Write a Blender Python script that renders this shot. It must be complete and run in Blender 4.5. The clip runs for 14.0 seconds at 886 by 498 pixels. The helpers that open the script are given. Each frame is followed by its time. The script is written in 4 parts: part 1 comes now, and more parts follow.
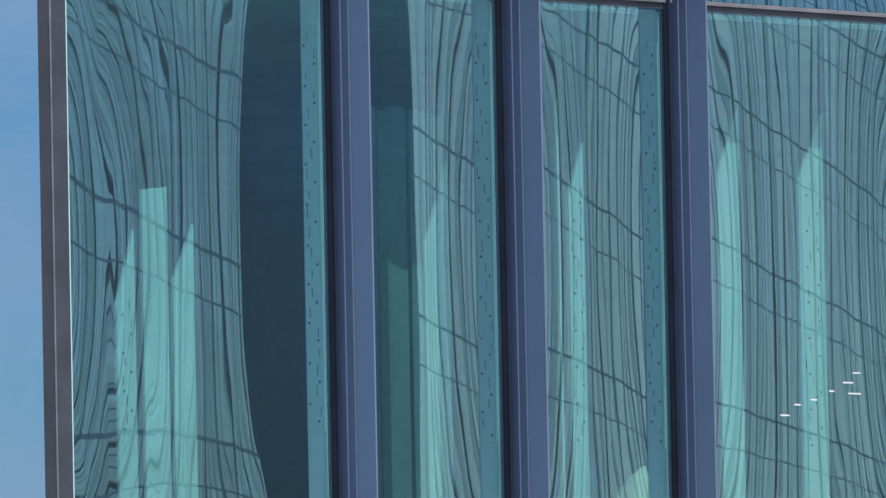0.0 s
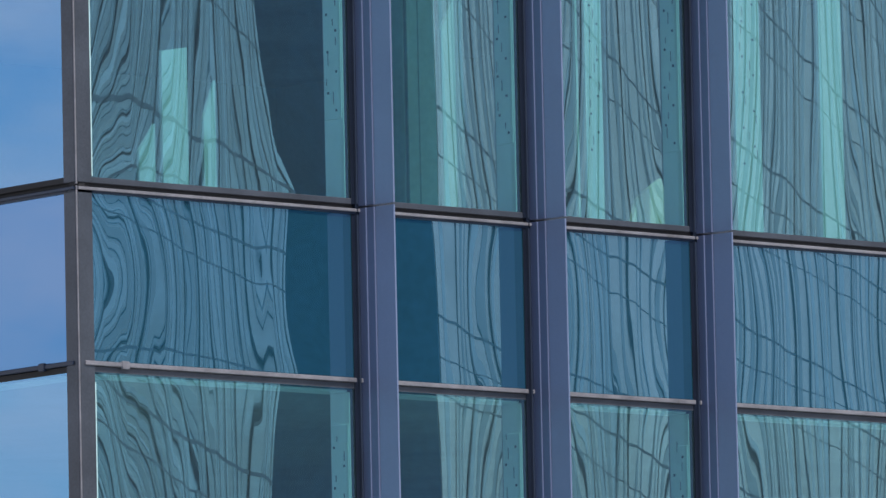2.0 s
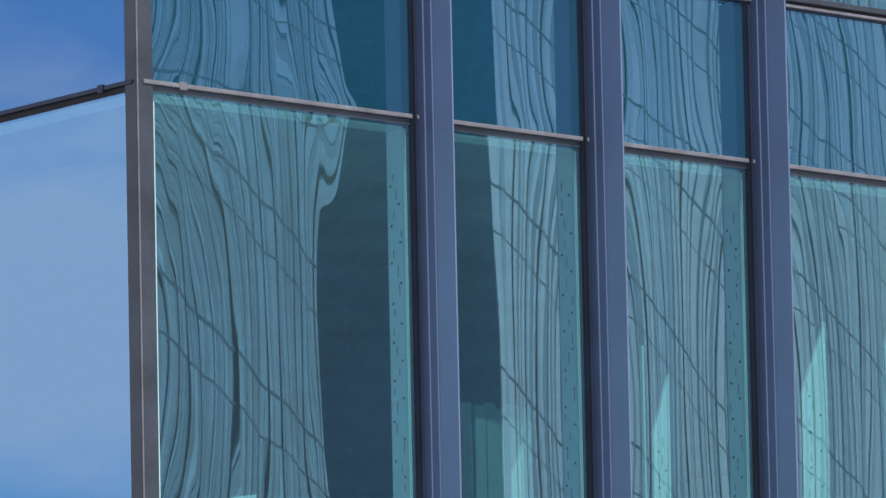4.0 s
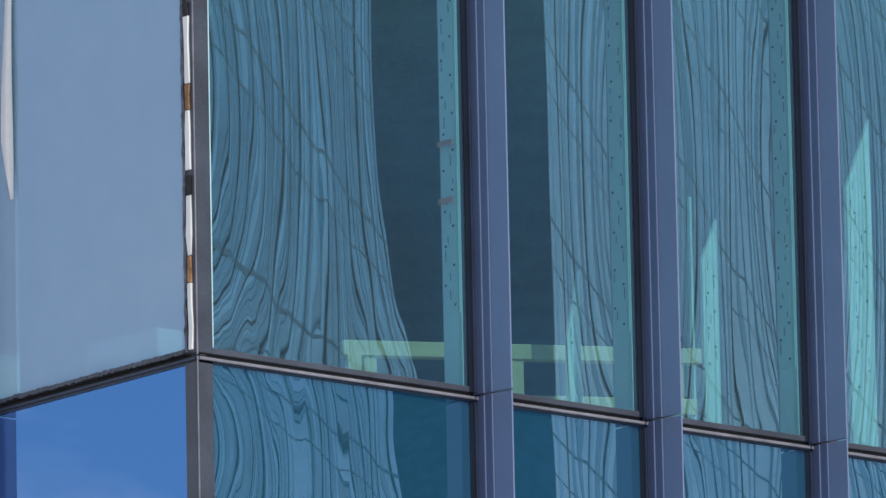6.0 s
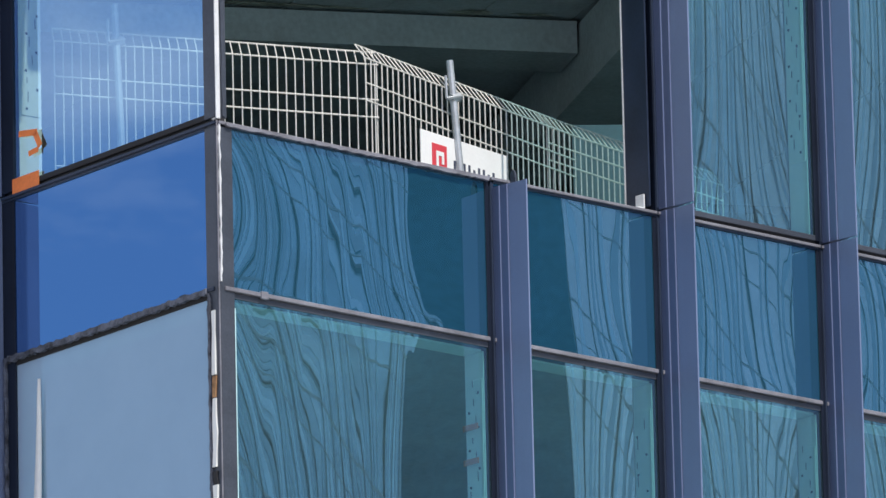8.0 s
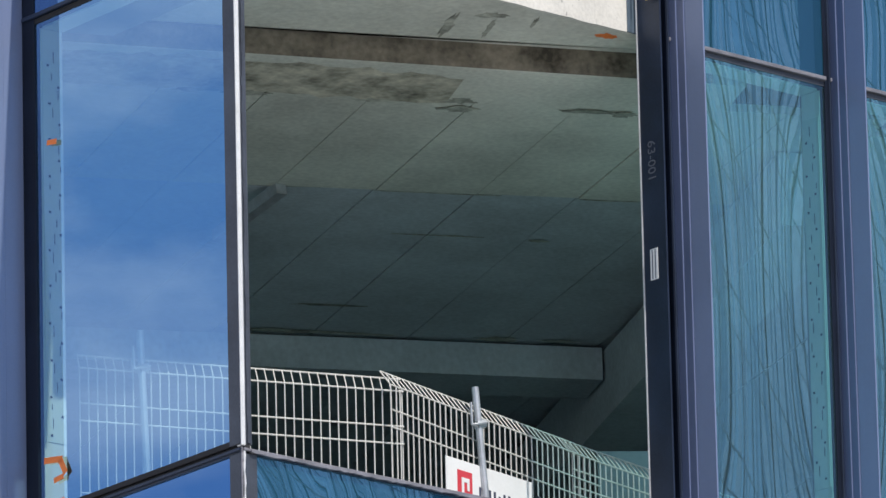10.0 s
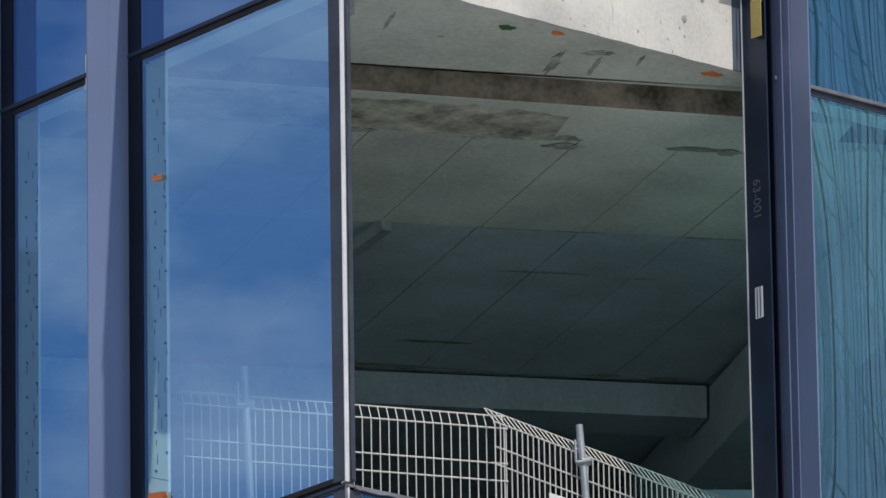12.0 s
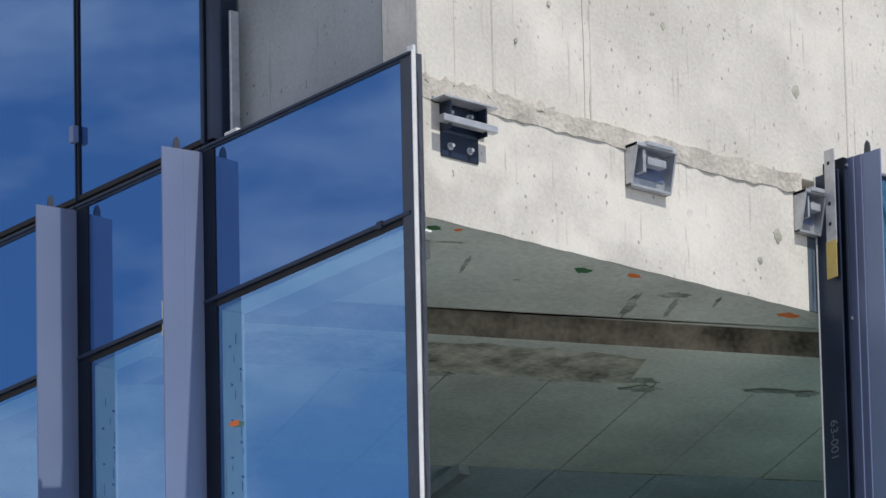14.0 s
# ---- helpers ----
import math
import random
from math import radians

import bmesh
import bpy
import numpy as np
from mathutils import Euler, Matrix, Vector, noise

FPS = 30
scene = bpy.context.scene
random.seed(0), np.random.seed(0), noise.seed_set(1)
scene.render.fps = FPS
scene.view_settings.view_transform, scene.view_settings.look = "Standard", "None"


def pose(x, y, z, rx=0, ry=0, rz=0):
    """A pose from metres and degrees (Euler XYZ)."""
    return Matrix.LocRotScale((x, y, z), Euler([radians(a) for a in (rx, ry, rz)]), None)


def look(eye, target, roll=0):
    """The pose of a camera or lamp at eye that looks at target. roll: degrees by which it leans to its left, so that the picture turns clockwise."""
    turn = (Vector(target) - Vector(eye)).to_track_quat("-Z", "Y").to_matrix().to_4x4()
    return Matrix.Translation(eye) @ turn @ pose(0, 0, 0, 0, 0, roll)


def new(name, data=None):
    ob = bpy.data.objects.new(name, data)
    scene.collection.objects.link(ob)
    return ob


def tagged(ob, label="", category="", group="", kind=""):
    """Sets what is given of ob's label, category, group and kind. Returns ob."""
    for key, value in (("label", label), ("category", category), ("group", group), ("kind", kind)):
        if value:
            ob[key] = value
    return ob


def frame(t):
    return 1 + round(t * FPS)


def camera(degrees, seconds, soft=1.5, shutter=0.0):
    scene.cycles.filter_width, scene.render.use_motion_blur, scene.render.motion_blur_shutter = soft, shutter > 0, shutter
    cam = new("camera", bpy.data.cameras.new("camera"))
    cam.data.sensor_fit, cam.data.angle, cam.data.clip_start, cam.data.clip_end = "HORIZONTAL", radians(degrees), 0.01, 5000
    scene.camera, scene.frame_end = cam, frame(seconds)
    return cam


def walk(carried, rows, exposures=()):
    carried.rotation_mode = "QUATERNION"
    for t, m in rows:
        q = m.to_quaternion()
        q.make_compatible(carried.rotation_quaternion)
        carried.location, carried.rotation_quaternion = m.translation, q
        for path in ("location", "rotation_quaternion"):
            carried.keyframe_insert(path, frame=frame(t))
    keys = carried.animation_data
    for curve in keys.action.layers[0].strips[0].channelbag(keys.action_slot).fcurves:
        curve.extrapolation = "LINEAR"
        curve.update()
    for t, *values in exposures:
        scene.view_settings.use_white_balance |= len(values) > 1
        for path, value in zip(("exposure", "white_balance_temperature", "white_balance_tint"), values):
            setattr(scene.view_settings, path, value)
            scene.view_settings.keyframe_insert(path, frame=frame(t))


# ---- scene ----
cam = camera(5.286, 14.0)
EYE = (-32.119, -37.212, 1.6)
# seconds, heading, tilt, lean: the camera stands and tilts upward with a long lens
PATH = [
    (0, -43.053, 3.747, 1.115),
    (0.5, -43.004, 4.321, 1.199),
    (1, -42.961, 4.877, 1.212),
    (1.5, -42.914, 5.462, 1.228),
    (2, -42.864, 6.151, 1.201),
    (2.5, -42.799, 6.802, 1.196),
    (3, -42.714, 7.547, 1.175),
    (3.2, -42.674, 7.808, 1.178),
    (5.3, -42.127, 10.526, 1.15),
    (5.5, -42.113, 10.797, 1.15),
    (6, -42.072, 11.508, 1.14),
    (6.5, -42.055, 12.247, 1.169),
    (7, -41.997, 12.968, 1.132),
    (7.5, -41.9, 13.644, 1.293),
    (8, -41.856, 14.305, 1.276),
    (8.5, -41.84, 14.93, 1.259),
    (9, -41.796, 15.452, 1.286),
    (9.2, -41.786, 15.632, 1.226),
    (11.3, -41.485, 16.925, 1.166),
    (11.5, -41.443, 16.96, 0.995),
    (12, -41.172, 16.49, 0.848),
    (12.5, -41.024, 16.262, 0.854),
    (13, -40.907, 16.635, 0.923),
    (13.5, -40.721, 17.2, 1.122),
    (14, -40.596, 17.955, 1.156),
]
walk(cam, [(t, pose(*EYE, 90 + tilt, lean, heading)) for t, heading, tilt, lean in PATH],
     exposures=((0, -0.13), (2.0, -0.1), (3.2, -0.04), (6.0, 0.0), (9.2, 0.08), (11.3, -0.28), (11.6, -0.34), (12.0, -0.45), (12.35, 0.16), (12.6, 0.2), (13.0, -0.04), (13.4, -0.15), (14.0, -0.32)))

# ---- world, sun ----
SUN_AZ, SUN_EL = 0.5, 54.0          # degrees from the facade's normal towards +x, and above the horizon
world = bpy.data.worlds.new("sky")
scene.world = world
world.use_nodes = True
wn, wl = world.node_tree.nodes, world.node_tree.links
wn.clear()
sky = wn.new("ShaderNodeTexSky")
sky.sky_type = "NISHITA"
sky.sun_disc = False
sky.sun_elevation = radians(SUN_EL)
sky.sun_rotation = radians(180 - SUN_AZ)
sky.air_density, sky.dust_density, sky.ozone_density = 1.0, 0.3, 2.5
geo = wn.new("ShaderNodeTexCoord")
cmap = wn.new("ShaderNodeMapping")
cmap.inputs["Scale"].default_value = (2.2, 2.2, 5.0)
cl1 = wn.new("ShaderNodeTexNoise")
cl1.inputs["Scale"].default_value = 6.0
cl1.inputs["Detail"].default_value = 7.0
cl1.inputs["Roughness"].default_value = 0.55
ramp = wn.new("ShaderNodeValToRGB")
ramp.color_ramp.elements[0].position, ramp.color_ramp.elements[1].position = 0.48, 0.64
ramp.color_ramp.elements[0].color, ramp.color_ramp.elements[1].color = (0, 0, 0, 1), (0.75, 0.75, 0.75, 1)
mixc = wn.new("ShaderNodeMix")
mixc.data_type = "RGBA"
mixc.inputs[7].default_value = (8.6, 7.2, 7.2, 1)
bg = wn.new("ShaderNodeBackground")
bg.inputs["Strength"].default_value = 0.15
wout = wn.new("ShaderNodeOutputWorld")
wl.new(geo.outputs["Generated"], cmap.inputs["Vector"])
wl.new(cmap.outputs["Vector"], cl1.inputs["Vector"])
sep = wn.new("ShaderNodeSeparateXYZ")
bank = wn.new("ShaderNodeMapRange")
bank.inputs["From Min"].default_value, bank.inputs["From Max"].default_value = 0.195, 0.165
bank.inputs["To Min"].default_value, bank.inputs["To Max"].default_value = 0.0, 0.085
more = wn.new("ShaderNodeMath")
more.operation = "ADD"
wl.new(geo.outputs["Generated"], sep.inputs["Vector"])
wl.new(sep.outputs["Z"], bank.inputs["Value"])
wl.new(bank.outputs["Result"], more.inputs[1])
wl.new(cl1.outputs["Fac"], more.inputs[0])
wl.new(more.outputs[0], ramp.inputs["Fac"])
wl.new(ramp.outputs["Color"], mixc.inputs[0])
wl.new(sky.outputs["Color"], mixc.inputs[6])
wl.new(mixc.outputs[2], bg.inputs["Color"])
wl.new(bg.outputs["Background"], wout.inputs["Surface"])

sun = new("sun", bpy.data.lights.new("sun", "SUN"))
sun.data.energy = 4.0
sun.data.angle = radians(0.5)
sun.data.color = (1.0, 0.95, 0.87)
az, el = radians(SUN_AZ), radians(SUN_EL)
TO_SUN = Vector((math.sin(az) * math.cos(el), -math.cos(az) * math.cos(el), math.sin(el)))
sun.matrix_world = look(TO_SUN * 100, (0, 0, 0))


# ---- materials ----
def material(name, base, rough=0.6, metal=0.0, vary=0.12, scale=4.0, bump=0.15, fine=60.0, streak=0.0, spec=0.5):
    """A surface with two scales of variation and a fine relief."""
    m = bpy.data.materials.new(name)
    m.use_nodes = True
    nt, ln = m.node_tree.nodes, m.node_tree.links
    b = nt["Principled BSDF"]
    b.inputs["Roughness"].default_value, b.inputs["Metallic"].default_value = rough, metal
    b.inputs["Specular IOR Level"].default_value = spec
    tc = nt.new("ShaderNodeTexCoord")
    mp = nt.new("ShaderNodeMapping")
    mp.inputs["Scale"].default_value = (1, 1, 1 - 0.85 * streak)
    n1, n2 = nt.new("ShaderNodeTexNoise"), nt.new("ShaderNodeTexNoise")
    n1.inputs["Scale"].default_value, n1.inputs["Detail"].default_value = scale, 6
    n2.inputs["Scale"].default_value, n2.inputs["Detail"].default_value = fine, 4
    mul = nt.new("ShaderNodeMath")
    mul.operation = "MULTIPLY_ADD"
    mul.inputs[1].default_value, mul.inputs[2].default_value = 0.45, 0.0
    add = nt.new("ShaderNodeMath")
    add.operation = "ADD"
    cr = nt.new("ShaderNodeMix")
    cr.data_type = "RGBA"
    lo = [max(0.0, c * (1 - vary * 1.6)) for c in base]
    hi = [min(1.0, c * (1 + vary * 1.2)) for c in base]
    cr.inputs[6].default_value, cr.inputs[7].default_value = (*lo, 1), (*hi, 1)
    bp = nt.new("ShaderNodeBump")
    bp.inputs["Strength"].default_value, bp.inputs["Distance"].default_value = bump, 0.01
    ln.new(tc.outputs["Object"], mp.inputs["Vector"])
    ln.new(mp.outputs["Vector"], n1.inputs["Vector"])
    ln.new(tc.outputs["Object"], n2.inputs["Vector"])
    ln.new(n2.outputs["Fac"], mul.inputs[0])
    ln.new(n1.outputs["Fac"], add.inputs[0])
    ln.new(mul.outputs[0], add.inputs[1])
    sub = nt.new("ShaderNodeMapRange")
    sub.inputs["From Min"].default_value, sub.inputs["From Max"].default_value = 0.45, 1.0
    ln.new(add.outputs[0], sub.inputs["Value"])
    ln.new(sub.outputs["Result"], cr.inputs[0])
    ln.new(cr.outputs[2], b.inputs["Base Color"])
    ln.new(n2.outputs["Fac"], bp.inputs["Height"])
    ln.new(bp.outputs["Normal"], b.inputs["Normal"])
    return m


def glass(name, tint, mirror, gloss=(0.9, 0.95, 1.0), veil=(0.0, 0.0, 0.0), veil_part=0.0, rough=0.0):
    """Solar-control glass: a tinted clear sheet with a mirror coating; veil: dust and film on it."""
    m = bpy.data.materials.new(name)
    m.use_nodes = True
    nt, ln = m.node_tree.nodes, m.node_tree.links
    nt.clear()
    tr, gl, df = nt.new("ShaderNodeBsdfTransparent"), nt.new("ShaderNodeBsdfGlossy"), nt.new("ShaderNodeBsdfDiffuse")
    tr.inputs["Color"].default_value = (*tint, 1)
    gl.inputs["Color"].default_value = (*gloss, 1)
    gl.inputs["Roughness"].default_value = rough
    df.inputs["Color"].default_value = (*veil, 1)
    m1, m2 = nt.new("ShaderNodeMixShader"), nt.new("ShaderNodeMixShader")
    m1.inputs[0].default_value = mirror
    tc, nz, mr = nt.new("ShaderNodeTexCoord"), nt.new("ShaderNodeTexNoise"), nt.new("ShaderNodeMapRange")
    nz.inputs["Scale"].default_value, nz.inputs["Detail"].default_value = 3.0, 8
    mr.inputs["To Min"].default_value, mr.inputs["To Max"].default_value = veil_part * 0.9, veil_part * 1.1
    out = nt.new("ShaderNodeOutputMaterial")
    ln.new(tc.outputs["Object"], nz.inputs["Vector"])
    ln.new(nz.outputs["Fac"], mr.inputs["Value"])
    ln.new(mr.outputs["Result"], m2.inputs[0])
    ln.new(tr.outputs[0], m1.inputs[1])
    ln.new(gl.outputs[0], m1.inputs[2])
    ln.new(m1.outputs[0], m2.inputs[1])
    ln.new(df.outputs[0], m2.inputs[2])
    ln.new(m2.outputs[0], out.inputs["Surface"])
    return m


def enamel(name, base, mirror, gloss):
    """Back-painted glass: dark paint behind a mirror-like face."""
    m = bpy.data.materials.new(name)
    m.use_nodes = True
    nt, ln = m.node_tree.nodes, m.node_tree.links
    nt.clear()
    df, gl, mx = nt.new("ShaderNodeBsdfDiffuse"), nt.new("ShaderNodeBsdfGlossy"), nt.new("ShaderNodeMixShader")
    df.inputs["Color"].default_value = (*base, 1)
    gl.inputs["Color"].default_value = (*gloss, 1)
    gl.inputs["Roughness"].default_value = 0.0
    mx.inputs[0].default_value = mirror
    out = nt.new("ShaderNodeOutputMaterial")
    ln.new(df.outputs[0], mx.inputs[1])
    ln.new(gl.outputs[0], mx.inputs[2])
    ln.new(mx.outputs[0], out.inputs["Surface"])
    return m


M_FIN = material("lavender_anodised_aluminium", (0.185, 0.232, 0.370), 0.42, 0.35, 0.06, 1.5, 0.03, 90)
# fin metal darkened to carry the shade on the stepped flank
M_FIN_SHADED = material("shaded_lavender_aluminium", (0.125, 0.155, 0.265), 0.42, 0.35, 0.06, 1.5, 0.03, 90)
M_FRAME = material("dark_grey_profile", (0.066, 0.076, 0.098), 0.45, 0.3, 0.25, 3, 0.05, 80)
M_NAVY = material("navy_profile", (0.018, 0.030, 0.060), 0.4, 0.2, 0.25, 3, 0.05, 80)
M_PLATE = material("slate_steel_plate", (0.10, 0.14, 0.18), 0.5, 0.2, 0.15, 3, 0.05, 80)
M_DEEP = material("near_black_profile", (0.007, 0.012, 0.026), 0.55, 0.0, 0.25, 3, 0.05, 80, 0.0, 0.2)
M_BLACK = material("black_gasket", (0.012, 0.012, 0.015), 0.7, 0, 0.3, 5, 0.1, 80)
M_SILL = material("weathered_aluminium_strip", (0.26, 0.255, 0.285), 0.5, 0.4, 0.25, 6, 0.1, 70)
M_ALU = material("bright_aluminium", (0.80, 0.80, 0.80), 0.4, 0.3, 0.1, 5, 0.05, 70)
M_GALV = material("galvanised_steel", (0.52, 0.54, 0.57), 0.4, 0.55, 0.15, 14, 0.05, 120)
M_INSUL = material("pale_lining_board", (0.76, 0.80, 0.76), 0.8, 0, 0.06, 2, 0.05, 40)
M_FILM = material("white_lining_film", (0.82, 0.83, 0.80), 0.6, 0, 0.06, 3, 0.1, 20)
def cast_concrete(name, base):
    """Board-cast concrete: cloudy tone, drip streaks, pores and small chips."""
    m = material(name, base, 0.92, 0, 0.15, 1.2, 0.25, 45, 0.2, 0.2)
    nt, ln = m.node_tree.nodes, m.node_tree.links
    b = nt["Principled BSDF"]
    src = b.inputs["Base Color"].links[0].from_socket
    tc = nt.new("ShaderNodeTexCoord")

    def layer(colour_in, node, lo, hi, colour, amount, scale=(1, 1, 1)):
        mp, mr, mx = nt.new("ShaderNodeMapping"), nt.new("ShaderNodeMapRange"), nt.new("ShaderNodeMix")
        mp.inputs["Scale"].default_value = scale
        mx.data_type = "RGBA"
        mr.inputs["From Min"].default_value, mr.inputs["From Max"].default_value = lo, hi
        mr.inputs["To Min"].default_value, mr.inputs["To Max"].default_value = 0.0, amount
        ln.new(tc.outputs["Object"], mp.inputs["Vector"])
        ln.new(mp.outputs["Vector"], node.inputs["Vector"])
        ln.new(node.outputs[0], mr.inputs["Value"])
        ln.new(mr.outputs["Result"], mx.inputs[0])
        ln.new(colour_in, mx.inputs[6])
        mx.inputs[7].default_value = (*colour, 1)
        return mx.outputs[2]

    vor = nt.new("ShaderNodeTexVoronoi")
    vor.inputs["Scale"].default_value = 13
    speck = nt.new("ShaderNodeTexNoise")
    speck.inputs["Scale"].default_value, speck.inputs["Detail"].default_value = 34, 3
    streak = nt.new("ShaderNodeTexNoise")
    streak.inputs["Scale"].default_value, streak.inputs["Detail"].default_value = 26, 3
    chip = nt.new("ShaderNodeTexNoise")
    chip.inputs["Scale"].default_value, chip.inputs["Detail"].default_value = 4.5, 5
    pale = nt.new("ShaderNodeTexNoise")
    pale.inputs["Scale"].default_value, pale.inputs["Detail"].default_value = 2.2, 6
    c = layer(src, pale, 0.52, 0.66, [min(0.85, k * 1.2) for k in base], 0.6)
    c = layer(c, streak, 0.64, 0.72, [k * 0.62 for k in base], 0.6, (1.6, 1.6, 0.09))
    c = layer(c, chip, 0.68, 0.72, [k * 0.6 for k in base], 0.55, (1, 1, 0.8))
    where = nt.new("ShaderNodeTexNoise")
    where.inputs["Scale"].default_value, where.inputs["Detail"].default_value = 1.7, 4
    plain = c
    c = layer(c, speck, 0.675, 0.72, [k * 0.42 for k in base], 0.8, (1.0, 1.0, 0.55))
    c = layer(c, vor, 0.13, 0.06, [k * 0.40 for k in base], 0.85, (1.0, 1.0, 0.7))
    gate, mxg = nt.new("ShaderNodeMapRange"), nt.new("ShaderNodeMix")
    mxg.data_type = "RGBA"
    gate.inputs["From Min"].default_value, gate.inputs["From Max"].default_value = 0.43, 0.53
    ln.new(tc.outputs["Object"], where.inputs["Vector"])
    ln.new(where.outputs[0], gate.inputs["Value"])
    ln.new(gate.outputs["Result"], mxg.inputs[0])
    ln.new(plain, mxg.inputs[6])
    ln.new(c, mxg.inputs[7])
    c = mxg.outputs[2]
    ln.new(c, b.inputs["Base Color"])
    return m


M_CONC = cast_concrete("pale_concrete", (0.63, 0.61, 0.56))
# the same concrete, with the shade of the sunless side put into its colour
M_CONC_SHADED = cast_concrete("shaded_pale_concrete", (0.34, 0.36, 0.37))
M_MORTAR = material("rough_mortar", (0.52, 0.49, 0.44), 0.95, 0, 0.25, 5, 0.9, 40, 0.0, 0.2)
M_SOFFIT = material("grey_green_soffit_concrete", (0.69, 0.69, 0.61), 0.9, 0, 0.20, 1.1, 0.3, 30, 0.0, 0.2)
# bluer rear concrete, also darkened in colour for light falling off inward
M_SOFFIT_SHADED = material("shaded_blue_grey_soffit", (0.56, 0.61, 0.64), 0.9, 0, 0.20, 1.1, 0.3, 30, 0.0, 0.2)
M_STAIN = material("brown_stained_concrete", (0.21, 0.185, 0.145), 0.95, 0, 0.45, 5, 0.5, 30, 0.0, 0.2)
M_FLOOR = material("dusty_concrete_floor", (0.31, 0.33, 0.32), 0.9, 0, 0.2, 1.2, 0.3, 30)
M_ROOM = material("grey_plaster", (0.42, 0.50, 0.50), 0.9, 0, 0.12, 0.8, 0.1, 30)
M_WIRE = material("white_coated_wire", (0.72, 0.70, 0.66), 0.5, 0.2, 0.1, 20, 0.0, 90)
M_WHITE = material("white_sheet", (0.80, 0.80, 0.80), 0.6, 0, 0.05, 4, 0.02, 60)
M_RED = material("red_print", (0.62, 0.05, 0.07), 0.6, 0, 0.06, 4, 0.02, 60)
M_INK = material("dark_print", (0.05, 0.06, 0.10), 0.6, 0, 0.1, 4, 0.02, 60)
M_ORANGE = material("orange_tape", (0.85, 0.22, 0.05), 0.6, 0, 0.12, 8, 0.05, 60)
M_GREEN = material("green_spray_paint", (0.05, 0.16, 0.06), 0.8, 0, 0.2, 8, 0.05, 60)
M_GASKET = material("torn_grey_gasket", (0.10, 0.11, 0.14), 0.6, 0.1, 0.6, 12, 0.6, 60)
# pale cyan puts the glint of the pane edge into the colour
M_EDGE_GLINT = material("glinting_glass_edge", (0.55, 0.82, 0.84), 0.3, 0, 0.1, 5, 0.05, 60)
M_SHEET = material("pale_green_sheet_glass", (0.30, 0.42, 0.43), 0.15, 0, 0.1, 2, 0.0, 30)
M_FOAM = material("orange_brown_timber_shim", (0.42, 0.23, 0.11), 0.9, 0, 0.5, 9, 0.8, 40)
# lining board colour dimmed to offset the full sun on the added strips
M_LINING_DIM = material("grey_green_lining_strip", (0.56, 0.58, 0.54), 0.8, 0, 0.08, 2, 0.05, 40)
# concrete darkened in colour to hold the deep shade of the open storey
M_SHADE = material("rear_shade_concrete", (0.14, 0.15, 0.15), 0.9, 0, 0.2, 1.0, 0.1, 30)
M_DAMP = material("damp_soffit_stain", (0.40, 0.40, 0.34), 0.95, 0, 0.45, 7, 0.4, 40, 0.0, 0.2)
M_SPREAD = material("brown_mottled_mortar", (0.50, 0.47, 0.38), 0.95, 0, 0.45, 5, 0.4, 25, 0.0, 0.2)
M_STUD = material("dull_green_board", (0.20, 0.25, 0.24), 0.85, 0, 0.2, 2.5, 0.1, 40, 0.6)
M_YELLOW = material("yellow_formwork_timber", (0.80, 0.54, 0.32), 0.7, 0, 0.12, 5, 0.1, 50)
M_YELLOW_PALE = material("pale_yellow_board", (0.82, 0.70, 0.50), 0.8, 0, 0.1, 4, 0.05, 50)
M_SLATE = material("grey_stencil_paint", (0.13, 0.14, 0.17), 0.7, 0, 0.1, 5, 0.02, 50)
M_OCHRE = material("ochre_sticker", (0.50, 0.38, 0.12), 0.7, 0, 0.12, 5, 0.1, 50)
M_ASPHALT = material("pale_paving", (0.42, 0.43, 0.42), 0.95, 0, 0.2, 0.4, 0.4, 30)
M_GLASS = glass("green_solar_glass", (0.56, 0.97, 0.97), 0.42, (0.43, 0.83, 1.0), (0.45, 0.66, 0.68), 0.03)
M_GLASS_SKY = glass("blue_solar_glass", (0.66, 0.95, 0.92), 0.58, (0.32, 0.60, 0.97), (0.50, 0.60, 0.70), 0.02)
M_GLASS_FILM = glass("filmed_solar_glass", (0.35, 0.55, 0.58), 0.35, (0.70, 0.88, 1.0), (0.46, 0.62, 0.80), 0.50)
M_SPAN = enamel("blue_spandrel_glass", (0.012, 0.06, 0.09), 0.37, (0.42, 0.74, 1.0))
M_SPAN_SKY = enamel("royal_blue_spandrel_glass", (0.015, 0.03, 0.08), 0.50, (0.29, 0.55, 0.97))
# strong uneven tone in both far glasses imitates patches of mirrored sky
M_FAR_GLASS = material("far_facade_sky_patched_glass", (0.88, 1.0, 1.0), 0.25, 0.75, 0.38, 0.10, 0.0, 1)
M_FAR_TEAL = material("far_facade_sky_patched_teal", (0.29, 0.45, 0.53), 0.25, 0.75, 0.38, 0.25, 0.0, 1)
M_FAR_RIB = material("far_facade_dark_rib", (0.15, 0.21, 0.26), 0.7, 0, 0.2, 1, 0.0, 5)
M_FAR_BAND = material("far_facade_grey_band", (0.36, 0.44, 0.50), 0.8, 0, 0.15, 0.3, 0.0, 5)
M_FAR_PALE = material("far_facade_pale_streak", (0.50, 0.68, 0.78), 0.3, 0.7, 0.2, 0.3, 0.0, 2)
M_FAR_DEEP = material("far_facade_deep_streak", (0.24, 0.39, 0.48), 0.3, 0.7, 0.2, 0.3, 0.0, 2)
M_FAR_DARK = material("far_recess_dark_cladding", (0.12, 0.30, 0.44), 0.8, 0, 0.3, 0.2, 0.0, 5)


